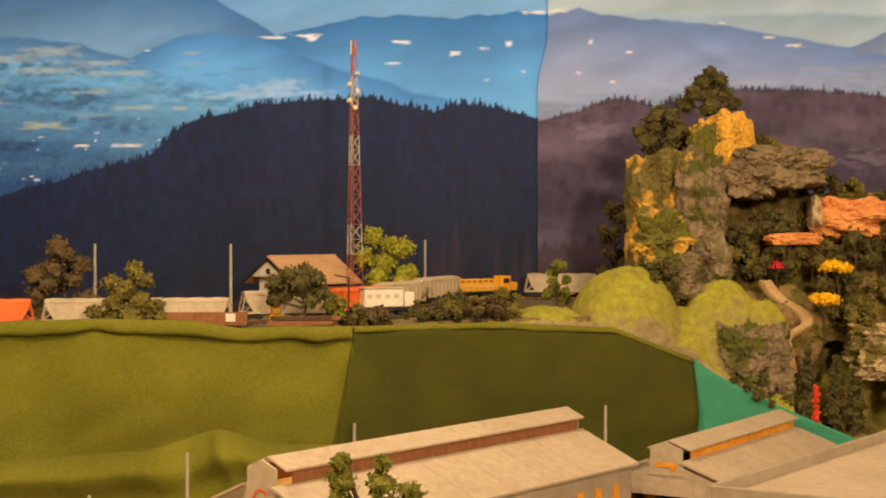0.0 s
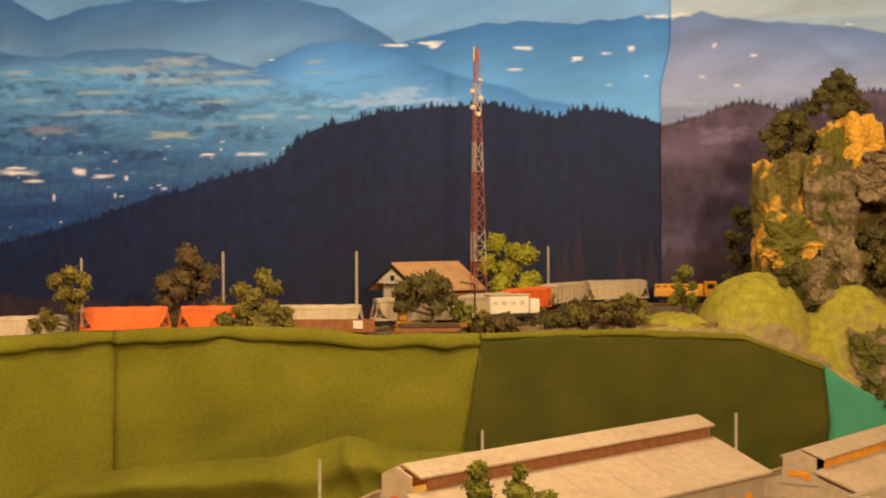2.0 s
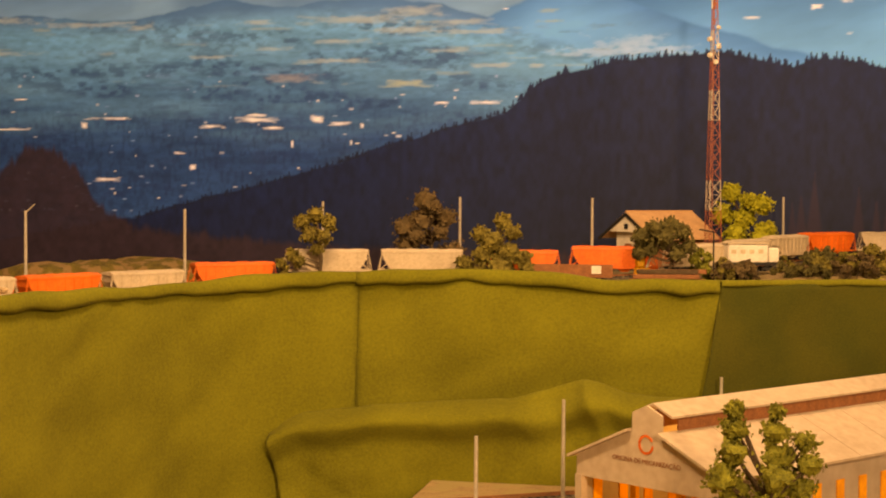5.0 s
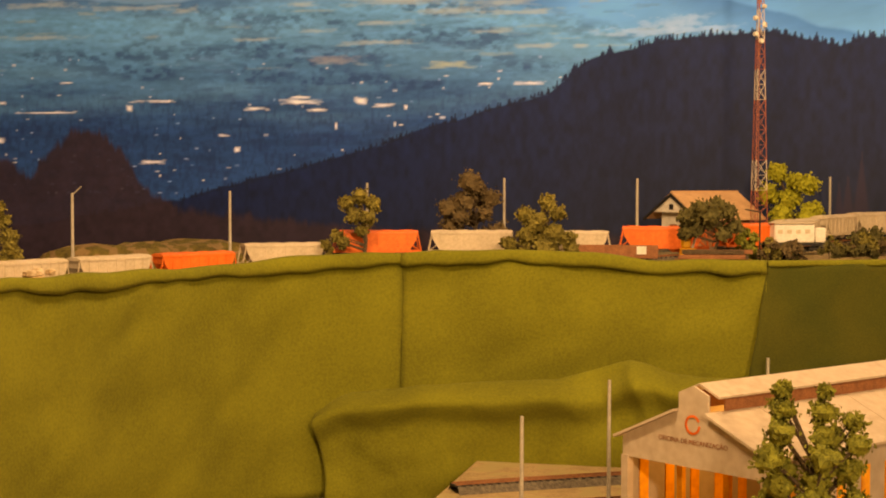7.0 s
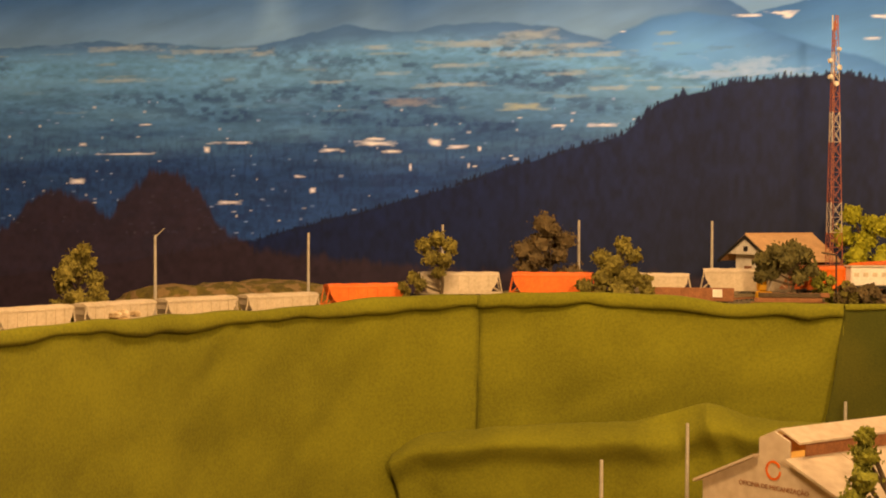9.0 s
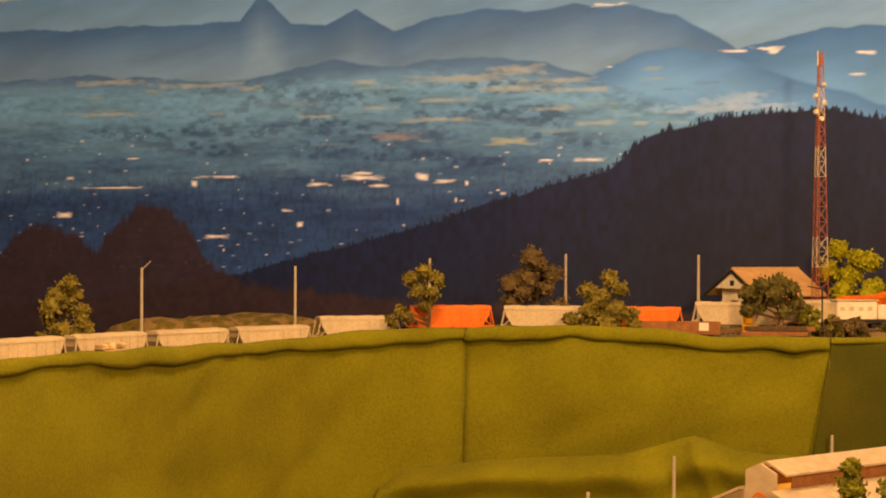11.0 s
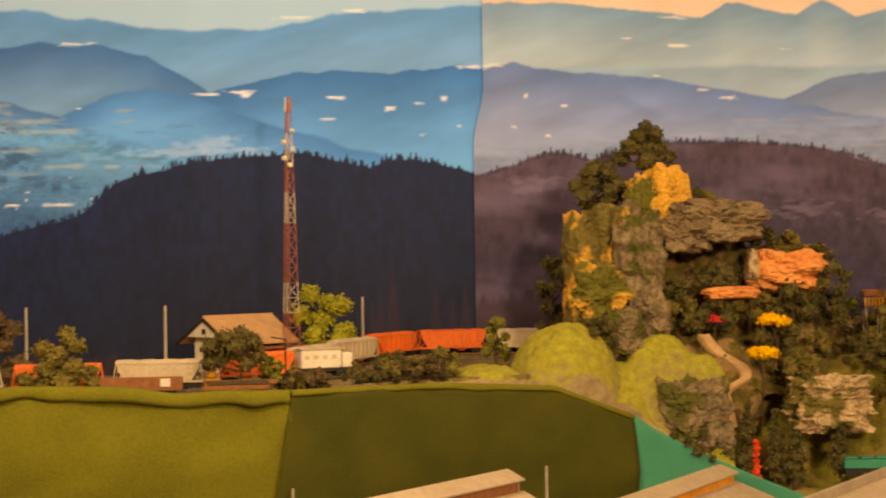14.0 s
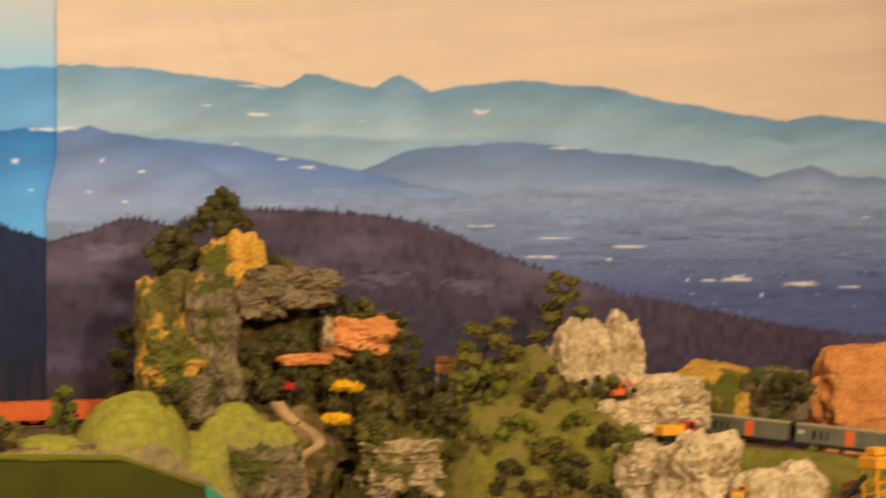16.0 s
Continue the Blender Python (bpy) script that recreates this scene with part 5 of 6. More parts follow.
def track_bed(name, line, z, label, climb=False):
    t = thing(name, label, "railway track", kind="structure")
    bm_bed, bm_rail, bm_tie = bmesh.new(), bmesh.new(), bmesh.new()
    prev = None
    run = 0.0
    for i, p in enumerate(line):
        p = p + Vector((0, 0, drop(p.x) if climb else 0.0))
        d = (line[min(i + 1, len(line) - 1)] - line[max(i - 1, 0)]).normalized()
        o = Vector((-d.y, d.x, 0))
        ring = [bm_bed.verts.new(p + o * w + Vector((0, 0, h))) for w, h in ((-0.028, z - 0.016), (-0.018, z - 0.005), (0.018, z - 0.005), (0.028, z - 0.016))]
        rails = [[bm_rail.verts.new(p + o * (s * 0.0085 + w) + Vector((0, 0, h))) for w, h in ((-0.0006, z - 0.003), (-0.0006, z), (0.0006, z), (0.0006, z - 0.003))] for s in (-1, 1)]
        if prev:
            for k in range(3):
                bm_bed.faces.new((prev[0][k], ring[k], ring[k + 1], prev[0][k + 1]))
            for r0, r1 in zip(prev[1], rails):
                for k in range(3):
                    bm_rail.faces.new((r0[k], r1[k], r1[k + 1], r0[k + 1]))
        prev = (ring, rails)
        m = Matrix.Translation(p) @ Matrix.Rotation(math.atan2(d.y, d.x), 4, "Z")
        box(bm_tie, -0.0015, 0.0015, -0.015, 0.015, z - 0.0055, z - 0.003, m=m)
    part("ballast_bed", bm_bed, BALLAST, t)
    part("rails", bm_rail, RUST, t)
    tagged(part("sleepers", bm_tie, BLACK, t), kind="stuff")
    return t


track_bed("railway_track", LINE, RAIL, "model railway track on ballast along the deck", climb=True)

# ---- workshops on the lower deck ----
YARD = 0.945


def workshop(name, label, at, length, width, eave, ridge_z, vent, sign, vent_mat):
    """A long shed: open gable on posts at its near end, and a raised ridge vent. x runs along the ridge."""
    t = thing(name, label, "workshop building", at=at)
    over_ = 0.010
    vw, vh = vent
    slope = (ridge_z - eave) / (width / 2)
    for s in (-1, 1):
        o = [(s * vw * 0.8, ridge_z - slope * vw * 0.8), (s * (width / 2 + over_), eave - slope * over_), (s * (width / 2 + over_), eave - slope * over_ + 0.004), (s * vw * 0.8, ridge_z - slope * vw * 0.8 + 0.004)]
        part("roof_slope", profile_x(bmesh.new(), o if s < 0 else o[::-1], -0.012, length + 0.012), BOARD, t)
        for k in range(1, int(length / 0.1)):
            a, b = vw * 0.85, width / 2 + over_
            o = [(s * a, ridge_z - slope * a + 0.0041), (s * b, ridge_z - slope * b + 0.0041), (s * b, ridge_z - slope * b + 0.0049), (s * a, ridge_z - slope * a + 0.0049)]
            part("roof_seam", profile_x(bmesh.new(), o if s < 0 else o[::-1], 0.1 * k - 0.001, 0.1 * k + 0.001), BOARD, t)
        zt = ridge_z + vh
        o = [(0, zt), (s * vw, zt - slope * vw), (s * vw, zt - slope * vw + 0.003), (0, zt + 0.003)]
        part("vent_roof", profile_x(bmesh.new(), o if s < 0 else o[::-1], 0.01, length + 0.006), BOARD, t)
        part("vent_side", boxes((0.03, length - 0.005, s * vw * 0.8 - 0.001, s * vw * 0.8 + 0.001, ridge_z - slope * vw * 0.8, zt - slope * vw * 0.8)), vent_mat, t)
    for x in (0.0, length):
        o = [(-width / 2, eave - 0.03), (width / 2, eave - 0.03), (width / 2, eave), (vw * 0.75, ridge_z - slope * vw * 0.75), (vw * 0.75, ridge_z + vh - slope * vw * 0.75), (0, ridge_z + vh), (-vw * 0.75, ridge_z + vh - slope * vw * 0.75), (-vw * 0.75, ridge_z - slope * vw * 0.75), (-width / 2, eave)]
        part("gable_wall", profile_x(bmesh.new(), o[::-1], x - 0.002, x + 0.002), BOARD, t)
    for s in (-1, 1):
        part("corner_post", boxes((-0.005, 0.007, s * (width / 2 - 0.006) - 0.006, s * (width / 2 - 0.006) + 0.006, 0, eave - 0.028)), BOARD, t)
        wall = part("side_wall", boxes((0.01, length, s * width / 2 - 0.002, s * width / 2 + 0.002, 0.0, eave - 0.004)), BOARD_GREY, t)
        count = int(length / 0.055)
        for k in range(count):
            x = 0.03 + 0.055 * k
            # orange panels: the glow of the lit inside, put into the window colour
            part("window_glow_panel", boxes((x, x + 0.018, s * width / 2 - 0.004, s * width / 2 + 0.004, 0.03, eave - 0.03)), OCHRE, wall)
    for y in (-width * 0.12, width * 0.2):
        part("door_post", boxes((0.03, 0.038, y - 0.005, y + 0.005, 0, eave - 0.03)), OCHRE, t)
    part("floor", boxes((0.0, length, -width / 2 + 0.004, width / 2 - 0.004, 0.0, 0.004)), BOARD, t)
    part("inner_wall", boxes((length * 0.45, length * 0.45 + 0.004, -width / 2 + 0.004, width / 2 - 0.004, 0.004, eave - 0.03)), BOARD, t, "pale partition wall inside")
    return t


def text_on(body, size, material, parent, m, name="lettering"):
    cu = bpy.data.curves.new("lettering", "FONT")
    cu.body, cu.size, cu.extrude, cu.align_x = body, size, 0.0002, "CENTER"
    tmp = bpy.data.objects.new("lettering", cu)
    scene.collection.objects.link(tmp)
    me = bpy.data.meshes.new_from_object(tmp.evaluated_get(bpy.context.evaluated_depsgraph_get()))
    bpy.data.objects.remove(tmp)
    me.materials.append(material)
    ob = new(name, me)
    ob.parent = parent
    ob.matrix_local = m
    return ob


big = workshop("workshop_shed", "cream card workshop shed with ridge vent and open gable", pose(-0.244, 2.13, YARD, 0, 0, 52.7), 0.75, 0.26, 0.158, 0.215, (0.035, 0.025), "", RUST)
gable = pose(-0.0035, 0, 0.165) @ pose(0, 0, 0, 90, 0, -90)
ring = bmesh.new()
for k in range(16):
    a0 = 0.7 + k * 0.35
    box(ring, -0.003, 0.003, -0.0016, 0.0016, -0.0004, 0.0004, m=Matrix.Translation((0.0118 * math.cos(a0), 0.0118 * math.sin(a0), 0)) @ Matrix.Rotation(a0 + 1.57, 4, "Z"))
logo = part("emblem", ring, ORANGE_PLASTIC, big, "orange ring emblem on the gable")
logo.matrix_local = pose(-0.003, 0, 0.187) @ pose(0, 0, 0, 90, 0, -90)
text_on("OFICINA DE MECANIZAÇÃO", 0.0095, RUST, big, pose(-0.003, 0, 0.160) @ pose(0, 0, 0, 90, 0, -90))
small = workshop("workshop_shed", "smaller cream card workshop with an orange-sided ridge vent", pose(0.385, 2.72, YARD, 0, 0, 58), 0.55, 0.22, 0.12, 0.16, (0.04, 0.022), "", OCHRE)
sign = part("emblem", boxes((-0.02, 0.02, -0.003, 0.006, -0.0004, 0.0004), (0.008, 0.02, -0.009, -0.003, -0.0004, 0.0004)), OCHRE, small, "ochre angular emblem on the gable")
sign.matrix_local = pose(-0.003, 0, 0.142) @ pose(0, 0, 0, 90, 0, -90)
lines = part("lettering", boxes((-0.035, 0.035, -0.0015, 0.0015, -0.0004, 0.0004)), BOARD_GREY, small, "grey bar of small lettering")
lines.matrix_local = pose(-0.003, 0, 0.125) @ pose(0, 0, 0, 90, 0, -90)


def flat_roof():
    t = thing("flat_roof_building", "cream card building with a flat roof and raised parapet", "workshop building", at=pose(0.335, 2.01, YARD, 0, 0, 55))
    l, w, h = 1.21, 0.55, 0.225
    part("wall", boxes((0, l, -w, 0, 0, h - 0.022)), BOARD_GREY, t)
    part("roof", boxes((0.006, l - 0.006, -w + 0.006, -0.006, h - 0.022, h - 0.016)), BOARD, t)
    for d in ((0, l, -0.007, 0, h - 0.022, h), (0, l, -w, -w + 0.007, h - 0.022, h), (0, 0.007, -w + 0.007, -0.007, h - 0.022, h), (l - 0.007, l, -w + 0.007, -0.007, h - 0.022, h)):
        part("parapet", boxes(d, bevel=0.001), BOARD_GREY, t)
    return t


flat_roof()
tree("tree", (-0.09, 1.95, YARD), 0.245, 0.12, 1, "leafy green tree with two tall lobes before the workshop", 84, 34, 130, 0.0034, lobes=((-0.036, 0.262, 0.011), (-0.036, 0.24, 0.017), (-0.042, 0.21, 0.021), (-0.045, 0.18, 0.023), (-0.04, 0.15, 0.025), (0.014, 0.262, 0.011), (0.012, 0.24, 0.018), (0.02, 0.21, 0.021), (0.018, 0.18, 0.024), (0.01, 0.15, 0.026), (0.05, 0.225, 0.014), (0.055, 0.195, 0.018), (0.048, 0.165, 0.02), (0.0, 0.12, 0.026), (-0.05, 0.12, 0.02), (0.05, 0.13, 0.02)))

# ---- the low felt hill on the lower deck ----


def low_felt():
    """A felt sheet over a low support: a lit slope along its crest, a creased peak, and a loose end that stands off the skirt."""
    bm = bmesh.new()
    crest = [(-0.995, 1.032), (-0.965, 1.049), (-0.932, 1.058), (-0.813, 1.074), (-0.686, 1.087), (-0.54, 1.096), (-0.469, 1.116), (-0.423, 1.131), (-0.403, 1.136), (-0.378, 1.131), (-0.328, 1.113), (-0.268, 1.107), (-0.13, 1.107)]
    grid = []
    for x in np.linspace(-0.995, -0.13, 170):
        z1 = float(np.interp(x, *zip(*crest))) + 0.002 * noise.noise(Vector((x * 22, 0, 3)))
        y0 = 2.79
        lip = 0.027 + 0.008 * noise.noise(Vector((x * 7, 2, 8))) + 0.03 * ease(1 - abs(x + 0.45) / 0.11)
        col = [(x, y0 + 0.10, z1 - 0.05), (x, y0 + 0.07, z1 - 0.012), (x, y0 + 0.053, z1 - 0.001), (x, y0 + 0.046, z1 - 0.001)]
        for k in range(1, 26):
            f = k / 25
            z = z1 - 0.002 - (z1 - 0.862) * f
            under = z1 - z
            slope = ease(under / lip)
            y = y0 + 0.044 - 0.060 * slope + 0.024 * ease((under - lip) / 0.05)
            ridge_x = -0.402 + 0.35 * under
            crease = max(0.0, 1 - abs(x - ridge_x) / (0.018 + 0.25 * under)) * math.exp(-under / 0.10)
            hollow = max(0.0, 1 - abs(x + 0.475 - 0.5 * under) / 0.06) * math.exp(-((under - 0.055) / 0.05) ** 2)
            y += -0.020 * crease + 0.020 * hollow
            y += 0.008 * noise.noise(Vector((x * 9 + f, f * 2.5, 1))) * f ** 0.5 + 0.004 * noise.noise(Vector((x * 24, f * 6, 6))) * f ** 0.5
            y -= 0.02 * ease((-0.93 - x) / 0.06) * f
            col.append((x + 0.03 * ease((-0.75 - x) / 0.24) * min(1.0, f * 1.3), y, z))
        grid.append([bm.verts.new(c) for c in col])
    for a, b in zip(grid, grid[1:]):
        for k in range(len(a) - 1):
            bm.faces.new((a[k], a[k + 1], b[k + 1], b[k]))
    ob = part("felt_hill", bm, FELT, smooth=True)
    s = ob.modifiers.new("thickness", "SOLIDIFY")
    s.thickness = 0.003
    return tagged(ob, "low green felt hill draped in front of the skirt", "felt cloth")


low_felt()


# ---- things beside the upper track ----


def siding_wagon():
    t = thing("parked_coach", "parked white service wagon with small windows on a siding", "railway wagon", at=pose(-0.112, 3.16, DECK - 0.004 + drop(-0.112), 0, 0, 24))
    part("underframe", boxes((-0.055, 0.055, -0.015, 0.015, 0.012, 0.018)), BLACK, t)
    part("body", boxes((-0.054, 0.03, -0.016, 0.016, 0.018, 0.054), bevel=0.002), WHITE_PLASTIC, t)
    part("cabin", boxes((0.032, 0.054, -0.015, 0.015, 0.018, 0.047), bevel=0.002), WHITE_PLASTIC, t)
    part("roof", boxes((-0.056, 0.032, -0.0175, 0.0175, 0.0545, 0.0575), bevel=0.001), GREY_PLASTIC, t)
    for k in range(4):
        x = -0.043 + 0.019 * k
        part("window", boxes((x - 0.005, x + 0.005, -0.0166, -0.0161, 0.036, 0.044)), GREY_PLASTIC, t)
    for x in (-0.036, 0.036):
        wheelset(t, x)


def gondola_wagon():
    t = thing("gondola_wagon", "low rust brown open wagon parked by the felt edge", "railway wagon", at=pose(-0.452, 2.972, DECK - 0.006 + drop(-0.452), 0, 0, 5))
    part("floor", boxes((-0.083, 0.083, -0.016, 0.016, 0.012, 0.016)), RUST, t)
    for s in (-1, 1):
        part("side", boxes((-0.083, 0.083, s * 0.0165 - 0.001, s * 0.0165 + 0.001, 0.013, 0.036)), RUST, t)
        part("end", boxes((s * 0.083 - 0.001, s * 0.083 + 0.001, -0.0155, 0.0155, 0.016, 0.036)), RUST, t)
    for k in range(8):
        x = -0.073 + 0.0208 * k
        part("stake", boxes((x - 0.0015, x + 0.0015, -0.0195, -0.0176, 0.013, 0.036)), RUST, t)
    part("placard", boxes((0.044, 0.062, -0.0206, -0.0196, 0.02, 0.035)), WHITE_PLASTIC, t, "pale blank placard")
    for x in (-0.055, 0.055):
        wheelset(t, x)


def timber_stack():
    t = thing("timber_stack", "stack of brown model timber baulks by the felt edge", "timber stack", at=pose(-0.262, 2.945, DECK - 0.012 + drop(-0.262), 0, 0, 8))
    rng = random.Random(3)
    for row in range(3):
        for k in range(4 - row):
            y = -0.018 + 0.010 * k + 0.005 * row
            part("baulk", boxes((-0.062 + rng.uniform(-0.01, 0.01), 0.062 + rng.uniform(-0.012, 0.012), y - 0.004, y + 0.004, 0.009 * row, 0.009 * row + 0.008), bevel=0.0006), RUST if (row + k) % 2 else BARK, t)


def loader():
    t = thing("yellow_loader", "small yellow loading machine beside the track", "vehicle", at=pose(-0.315, 3.005, DECK - 0.010 + drop(-0.315), 0, 0, 20))
    part("body", boxes((-0.014, 0.014, -0.009, 0.009, 0.008, 0.024), bevel=0.002), YELLOW_PLASTIC, t)
    part("cab", boxes((-0.012, 0.004, -0.008, 0.008, 0.025, 0.046), bevel=0.002), YELLOW_PLASTIC, t)
    part("boom", rod(bmesh.new(), (0.008, 0, 0.022), (0.022, 0, 0.062), 0.0026, 0.0018), WHITE_PLASTIC, t)
    for x in (-0.009, 0.009):
        for y in (-0.0085, 0.0085):
            part("wheel", rod(bmesh.new(), (x, y - 0.002, 0.006), (x, y + 0.002, 0.006), 0.006, sides=12), BLACK, t)


siding_wagon()
gondola_wagon()
timber_stack()
loader()
part("loading_gauge", rod(rod(bmesh.new(), (0, 0, 0), (0, 0, 0.095), 0.0016), (0.0, 0, 0.094), (-0.028, 0, 0.099), 0.0014), BLACK).matrix_world = pose(-0.182, 3.05, DECK - 0.012)
tagged(bpy.data.objects["loading_gauge"], "thin dark loading gauge post with a bent arm", "post")
for k in range(26):
    rng = random.Random(900 + k)
    x = rng.uniform(-0.17, 0.1)
    tree("bush", (x, felt_front(x) + rng.uniform(0.015, 0.06), G), rng.uniform(0.018, 0.045), rng.uniform(0.03, 0.06), rng.choice((0, 3, 5)), "low dark scrub along the felt edge", 900 + k, 5, 60, trunk=0.05, group="scrub along the felt edge")
rock("earth_bank", (-1.40, 3.22, 1.265), (0.22, 0.10, 0.06), SCRUB, "low brown earth bank behind the railway line", "mound", seed=40, rough=0.2)
rock("earth_bank", (-1.52, 3.1, 1.25), (0.2, 0.12, 0.07), SCRUB, "low brown earth bank behind the railway line", "mound", seed=41, rough=0.2)
rock("sand_bank", (-1.318, 2.33, 1.255), (0.026, 0.11, 0.05), PATHWAY, "sandy heap beside the track", "sand heap", seed=42, rough=0.15)
for k in range(9):
    rng = random.Random(60 + k)
    rock("stone_block", (-1.318 + rng.uniform(-0.010, 0.010), 2.33 + rng.uniform(-0.05, 0.05), 1.308 + rng.uniform(-0.006, 0.002)), (0.010, 0.008, 0.006), ROCK_WHITE, "small pale broken stone on the sand heap", "stone", seed=70 + k, square=0.8, subdiv=2, spin=rng.random() * 3)


# ---- hillside road, quarry machines, wagons ----


def road_strip():
    bm = bmesh.new()
    line = spline([(0.715, 3.232, 1.20), (0.706, 3.24, 1.245), (0.708, 3.25, 1.275), (0.752, 3.262, 1.300), (0.742, 3.275, 1.325), (0.70, 3.29, 1.352), (0.672, 3.30, 1.388)], 0.008)
    prev = None
    for i, p in enumerate(line):
        d = (line[min(i + 1, len(line) - 1)] - line[max(i - 1, 0)])
        o = Vector((-d.y, d.x, 0)).normalized() * 0.0 + Vector((1, 0, 0)) * 0.0115
        ring = [bm.verts.new(p - o + Vector((0, 0.02, -0.012))), bm.verts.new(p - o), bm.verts.new(p - o * 0.3 + Vector((0, 0, -0.002))), bm.verts.new(p + o * 0.3 + Vector((0, 0, -0.002))), bm.verts.new(p + o), bm.verts.new(p + o + Vector((0, 0.02, -0.012)))]
        if prev:
            for k in range(5):
                bm.faces.new((prev[k], prev[k + 1], ring[k + 1], ring[k]))
        prev = ring
    return tagged(part("dirt_road", bm, PATHWAY, smooth=True), "winding pale sandy dirt road up the hillside", "road", kind="structure")


road_strip()
rock("road_bank", (0.72, 3.33, 1.255), (0.085, 0.058, 0.12), SCRUB, "brown scrub bank that carries the winding road", "mound", seed=50, rough=0.15)


def truck(at, cab, bed, label, size=1.0):
    t = thing("toy_truck", label, "truck", at=at @ Matrix.Diagonal((size, size, size, 1)))
    part("chassis", boxes((-0.036, 0.034, -0.010, 0.010, 0.008, 0.012)), BLACK, t)
    c = part("cab", boxes((0.014, 0.034, -0.012, 0.012, 0.012, 0.036), bevel=0.002), cab, t)
    part("windscreen", boxes((0.0342, 0.0350, -0.010, 0.010, 0.023, 0.033)), BLACK, c)
    for s in (-1, 1):
        part("side_window", boxes((0.018, 0.030, s * 0.0123 - 0.0003, s * 0.0123 + 0.0003, 0.023, 0.033)), BLACK, c)
    b = bmesh.new()
    box(b, -0.036, 0.010, -0.0125, 0.0125, 0.013, 0.016)
    for d in ((-0.036, 0.010, -0.0125, -0.0105, 0.016, 0.030), (-0.036, 0.010, 0.0105, 0.0125, 0.016, 0.030), (0.008, 0.010, -0.0105, 0.0105, 0.016, 0.034), (-0.036, -0.034, -0.0105, 0.0105, 0.016, 0.028)):
        box(b, *d)
    part("dump_bed", b, bed, t)
    for x in (-0.026, -0.014, 0.024):
        for s in (-1, 1):
            part("wheel", rod(bmesh.new(), (x, s * 0.009, 0.006), (x, s * 0.013, 0.006), 0.006, sides=12), BLACK, t)
    return t


truck(pose(1.472, 3.09, 1.288, 0, 0, 10), RED_PLASTIC, YELLOW_PLASTIC, "red-cabbed dump truck with a yellow bed on the quarry ledge", 1.2)
truck(pose(1.80, 2.95, 1.178, 0, 0, 35), ORANGE_PLASTIC, RUST, "rusty orange dump truck on the quarry floor", 0.85)
truck(pose(0.706, 3.31, 1.402, 0, 0, 150), RED_PLASTIC, RED_PLASTIC, "small red truck on the hill road", 0.7)


def excavator(at, paint, label):
    t = thing("excavator", label, "excavator", at=at)
    for s in (-1, 1):
        part("crawler", boxes((-0.016, 0.016, s * 0.009 - 0.003, s * 0.009 + 0.003, 0.0, 0.008), bevel=0.002), BLACK, t)
    part("house", boxes((-0.015, 0.012, -0.010, 0.010, 0.009, 0.022), bevel=0.002), paint, t)
    c = part("cab", boxes((0.0, 0.014, -0.010, 0.0, 0.022, 0.036), bevel=0.0015), paint, t)
    part("cab_window", boxes((0.002, 0.012, -0.0106, -0.0101, 0.025, 0.033)), BLACK, c)
    part("boom", rod(rod(bmesh.new(), (0.010, 0.004, 0.018), (0.028, 0.004, 0.044), 0.0024), (0.028, 0.004, 0.044), (0.044, 0.004, 0.024), 0.002), paint, t)
    part("bucket", boxes((0.040, 0.049, -0.001, 0.009, 0.014, 0.024), bevel=0.002), BLACK, t)


excavator(pose(1.395, 3.21, 1.374, 0, 0, 15), ORANGE_PLASTIC, "small orange excavator among the pale boulders")
excavator(pose(1.515, 2.90, 1.178, 0, 0, -20), YELLOW_PLASTIC, "small yellow excavator beside the stone heaps")


def crusher():
    t = thing("quarry_hopper", "tall yellow steel quarry hopper on lattice legs", "quarry plant", at=pose(1.775, 2.80, 1.172, 0, 0, 12))
    for x in (-0.03, 0.0, 0.03):
        for y in (-0.02, 0.02):
            part("leg", rod(bmesh.new(), (x, y, -0.005), (x, y, 0.07), 0.003), YELLOW_PLASTIC, t)
    for z in (0.02, 0.045):
        for y in (-0.02, 0.02):
            part("brace", rod(rod(bmesh.new(), (-0.03, y, z), (0.03, y, z), 0.002), (-0.03, y, z - 0.02), (0.03, y, z), 0.0015), YELLOW_PLASTIC, t)
    part("bin", boxes((-0.036, 0.036, -0.026, 0.026, 0.07, 0.095), bevel=0.003), YELLOW_PLASTIC, t)
    part("chute", boxes((-0.028, 0.004, -0.015, 0.015, 0.0955, 0.113), bevel=0.003), YELLOW_PLASTIC, t)
    part("conveyor", rod(bmesh.new(), (-0.04, 0, 0.06), (-0.10, 0.02, 0.0), 0.006, 0.006, 4), BLACK, t)


crusher()


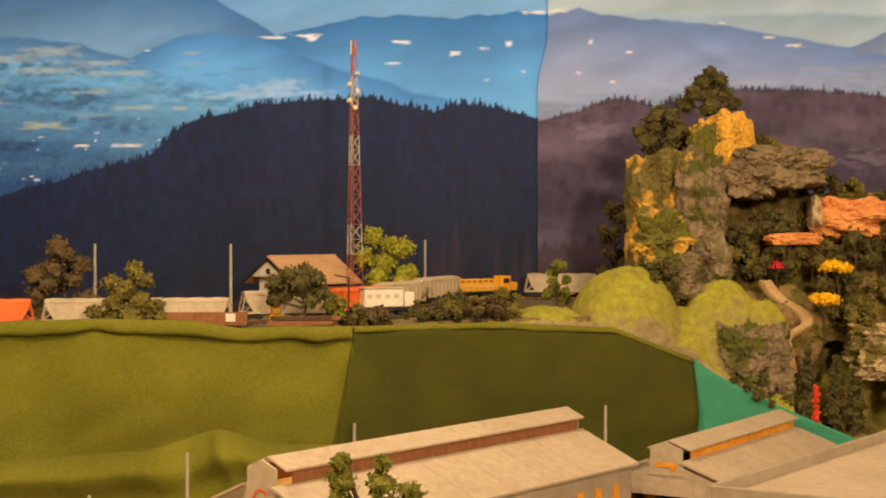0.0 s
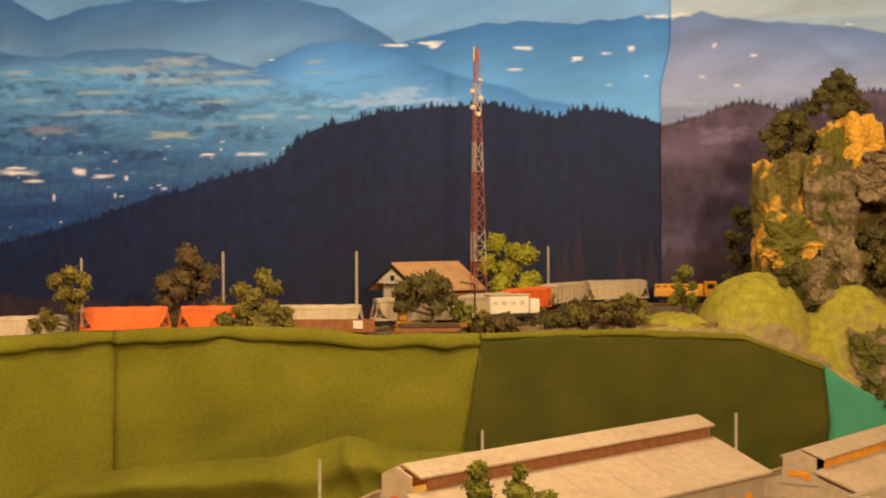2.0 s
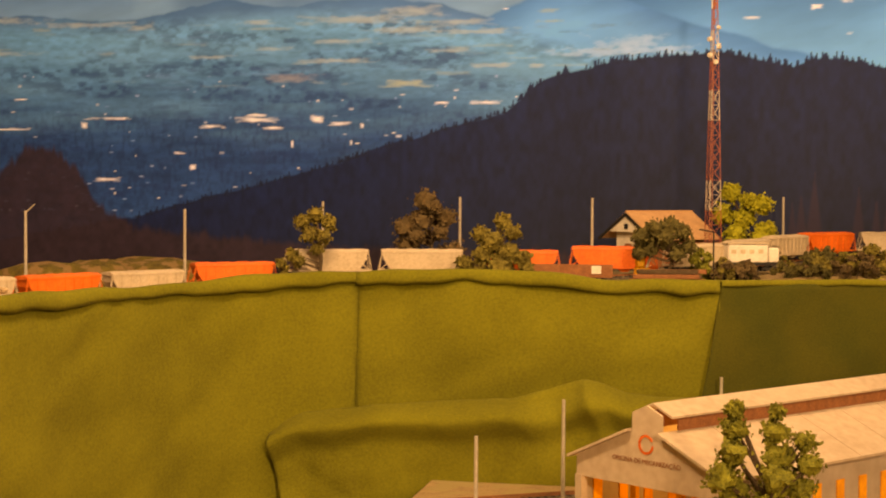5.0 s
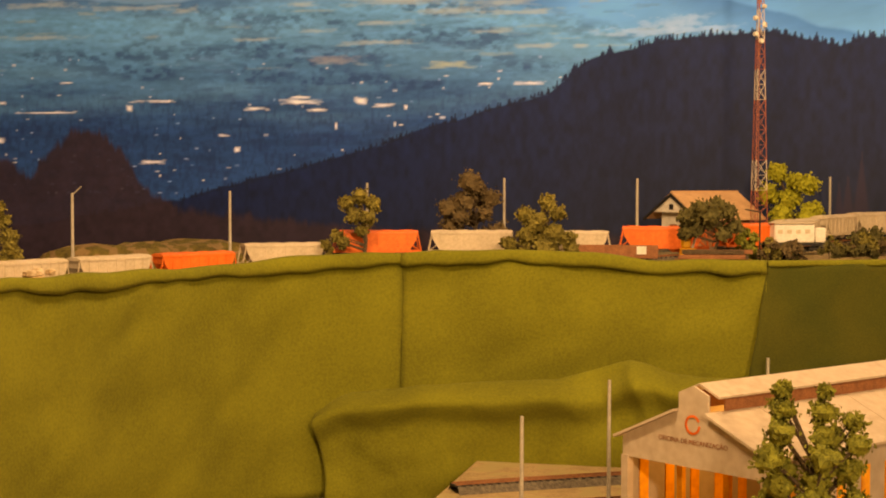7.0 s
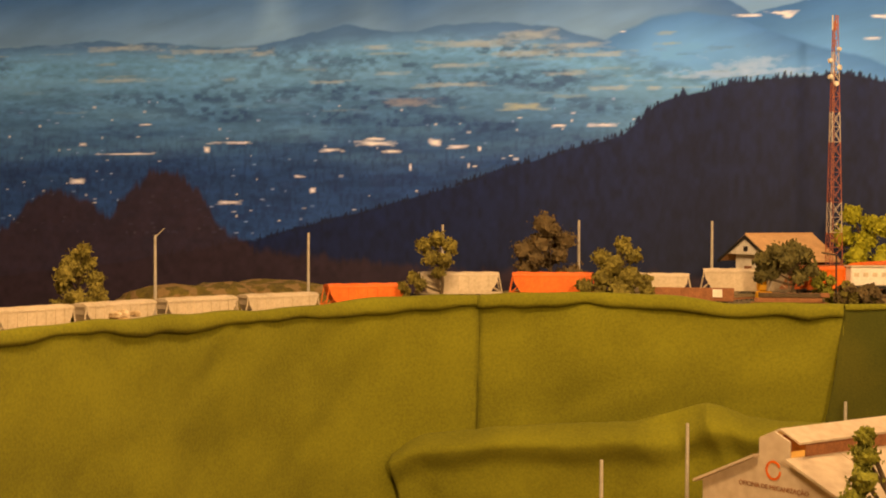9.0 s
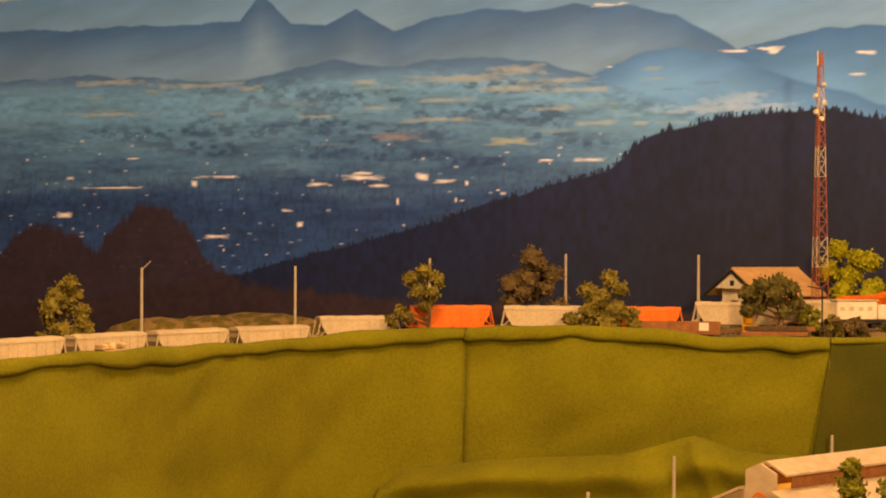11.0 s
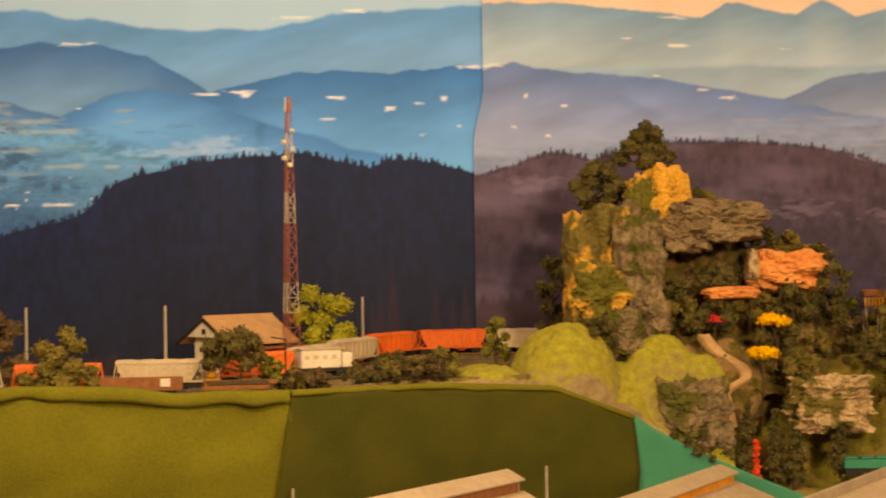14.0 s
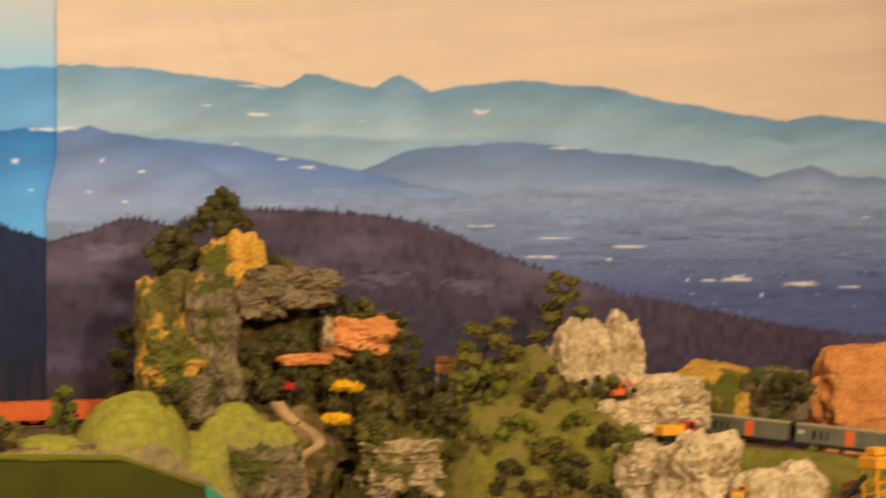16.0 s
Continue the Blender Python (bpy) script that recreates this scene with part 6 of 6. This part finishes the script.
def covered_wagon(label, at):
    t = thing("covered_wagon", label, "railway wagon", "grey freight wagons in the quarry", at)
    part("body", boxes((-0.105, 0.105, -0.017, 0.017, 0.016, 0.054), bevel=0.0015), GREY_DARK, t)
    part("roof", boxes((-0.106, 0.106, -0.018, 0.018, 0.0545, 0.058), bevel=0.0015), GREY_PLASTIC, t)
    part("underframe", boxes((-0.102, 0.102, -0.014, 0.014, 0.009, 0.0155)), BLACK, t)
    for x in (-0.09, -0.045, 0.045, 0.09):
        part("post", boxes((x - 0.001, x + 0.001, -0.0185, -0.0172, 0.017, 0.053)), GREY_DARK, t)
    part("painted_panel", boxes((0.008, 0.028, -0.0178, -0.0172, 0.018, 0.053)), ORANGE_PLASTIC, t, "orange painted side panel")
    for x0, x1 in ((-0.066, -0.058), (-0.050, -0.042), (-0.034, -0.030)):
        part("lettering", boxes((x0, x1, -0.0179, -0.0172, 0.026, 0.046)), BLACK, t, "dark bar of the wagon lettering")
    part("placard", boxes((-0.098, -0.084, -0.0179, -0.0172, 0.036, 0.044)), WHITE_PLASTIC, t)
    for x in (-0.075, 0.075):
        wheelset(t, x)
    return t


slope = pose(1.68, 3.41, 1.272, 0, 0, -46) @ pose(0, 0, 0, 0, 5.3, 0)
covered_wagon("grey-green freight wagon with an orange panel in the quarry", slope @ pose(0.10, 0, 0.002))
covered_wagon("grey-green freight wagon with an orange panel in the quarry", slope @ pose(0.33, 0, 0.002))
track_bed("quarry_track", [slope @ Vector((0.02 * k - 0.06, 0, 0)) for k in range(30)], 0.0025, "quarry siding on ballast beside the orange cutting")


def lookout():
    t = thing("lookout_hut", "small brown and yellow lookout hut on thin legs", "hut", at=pose(1.06, 3.40, 1.33))
    for x in (-0.018, 0.018):
        for y in (-0.012, 0.012):
            part("leg", rod(bmesh.new(), (x * 0.5, y, -0.06), (x, y, 0.105), 0.0018), POLE_WOOD, t)
    part("platform", boxes((-0.021, 0.021, -0.015, 0.015, 0.105, 0.109)), RUST, t)
    for k in range(6):
        x = -0.0185 + 0.0074 * k
        part("slat", boxes((x - 0.0018, x + 0.0018, -0.014, -0.012, 0.109, 0.126)), YELLOW_PLASTIC, t)
    part("roof", boxes((-0.022, 0.022, -0.016, 0.016, 0.127, 0.143), bevel=0.003), RUST, t)


lookout()
teal_wagon = thing("flat_wagon", "teal green wagon on the low track behind the sheds", "railway wagon", at=pose(0.975, 3.135, 1.108, 0, 0, -6))
part("body", boxes((-0.06, 0.06, -0.016, 0.016, 0.016, 0.034), bevel=0.0015), GREEN_PLASTIC, teal_wagon)
for x in (-0.045, -0.015, 0.015, 0.045):
    part("load_cover", boxes((x - 0.012, x + 0.012, -0.013, 0.013, 0.0345, 0.039), bevel=0.0015), GREEN_PLASTIC, teal_wagon)
part("underframe", boxes((-0.058, 0.058, -0.013, 0.013, 0.009, 0.0155)), BLACK, teal_wagon)
for x in (-0.04, 0.04):
    wheelset(teal_wagon, x)
RED_LEAF = mat("red_blossom", (0.85, 0.10, 0.03), (0.65, 0.06, 0.02), 0.9, 90, 0.2)
LEAF.append(RED_LEAF)
tree("flowering_shrub", (0.757, 3.205, 1.085), 0.095, 0.018, 6, "narrow bright red flowering shrub among the cypresses", 95, 7, 60, shape="cypress")
track_bed("yard_track", spline([(-0.66, 2.51, 0), (-0.55, 2.58, 0), (-0.3, 2.72, 0), (0.05, 2.86, 0)], 0.014), YARD + 0.016, "yard track on ballast beside the workshop")
track_bed("yard_track", spline([(-0.66, 2.28, 0), (-0.56, 2.35, 0), (-0.45, 2.42, 0), (-0.3, 2.5, 0)], 0.014), YARD + 0.016, "yard track leading into the workshop")


def motions():
    times = [0.5 * k for k in range(33)]
    for n, car in TRAIN:
        walk(car, [(t, car_pose(n, t)) for t in times])


motions()
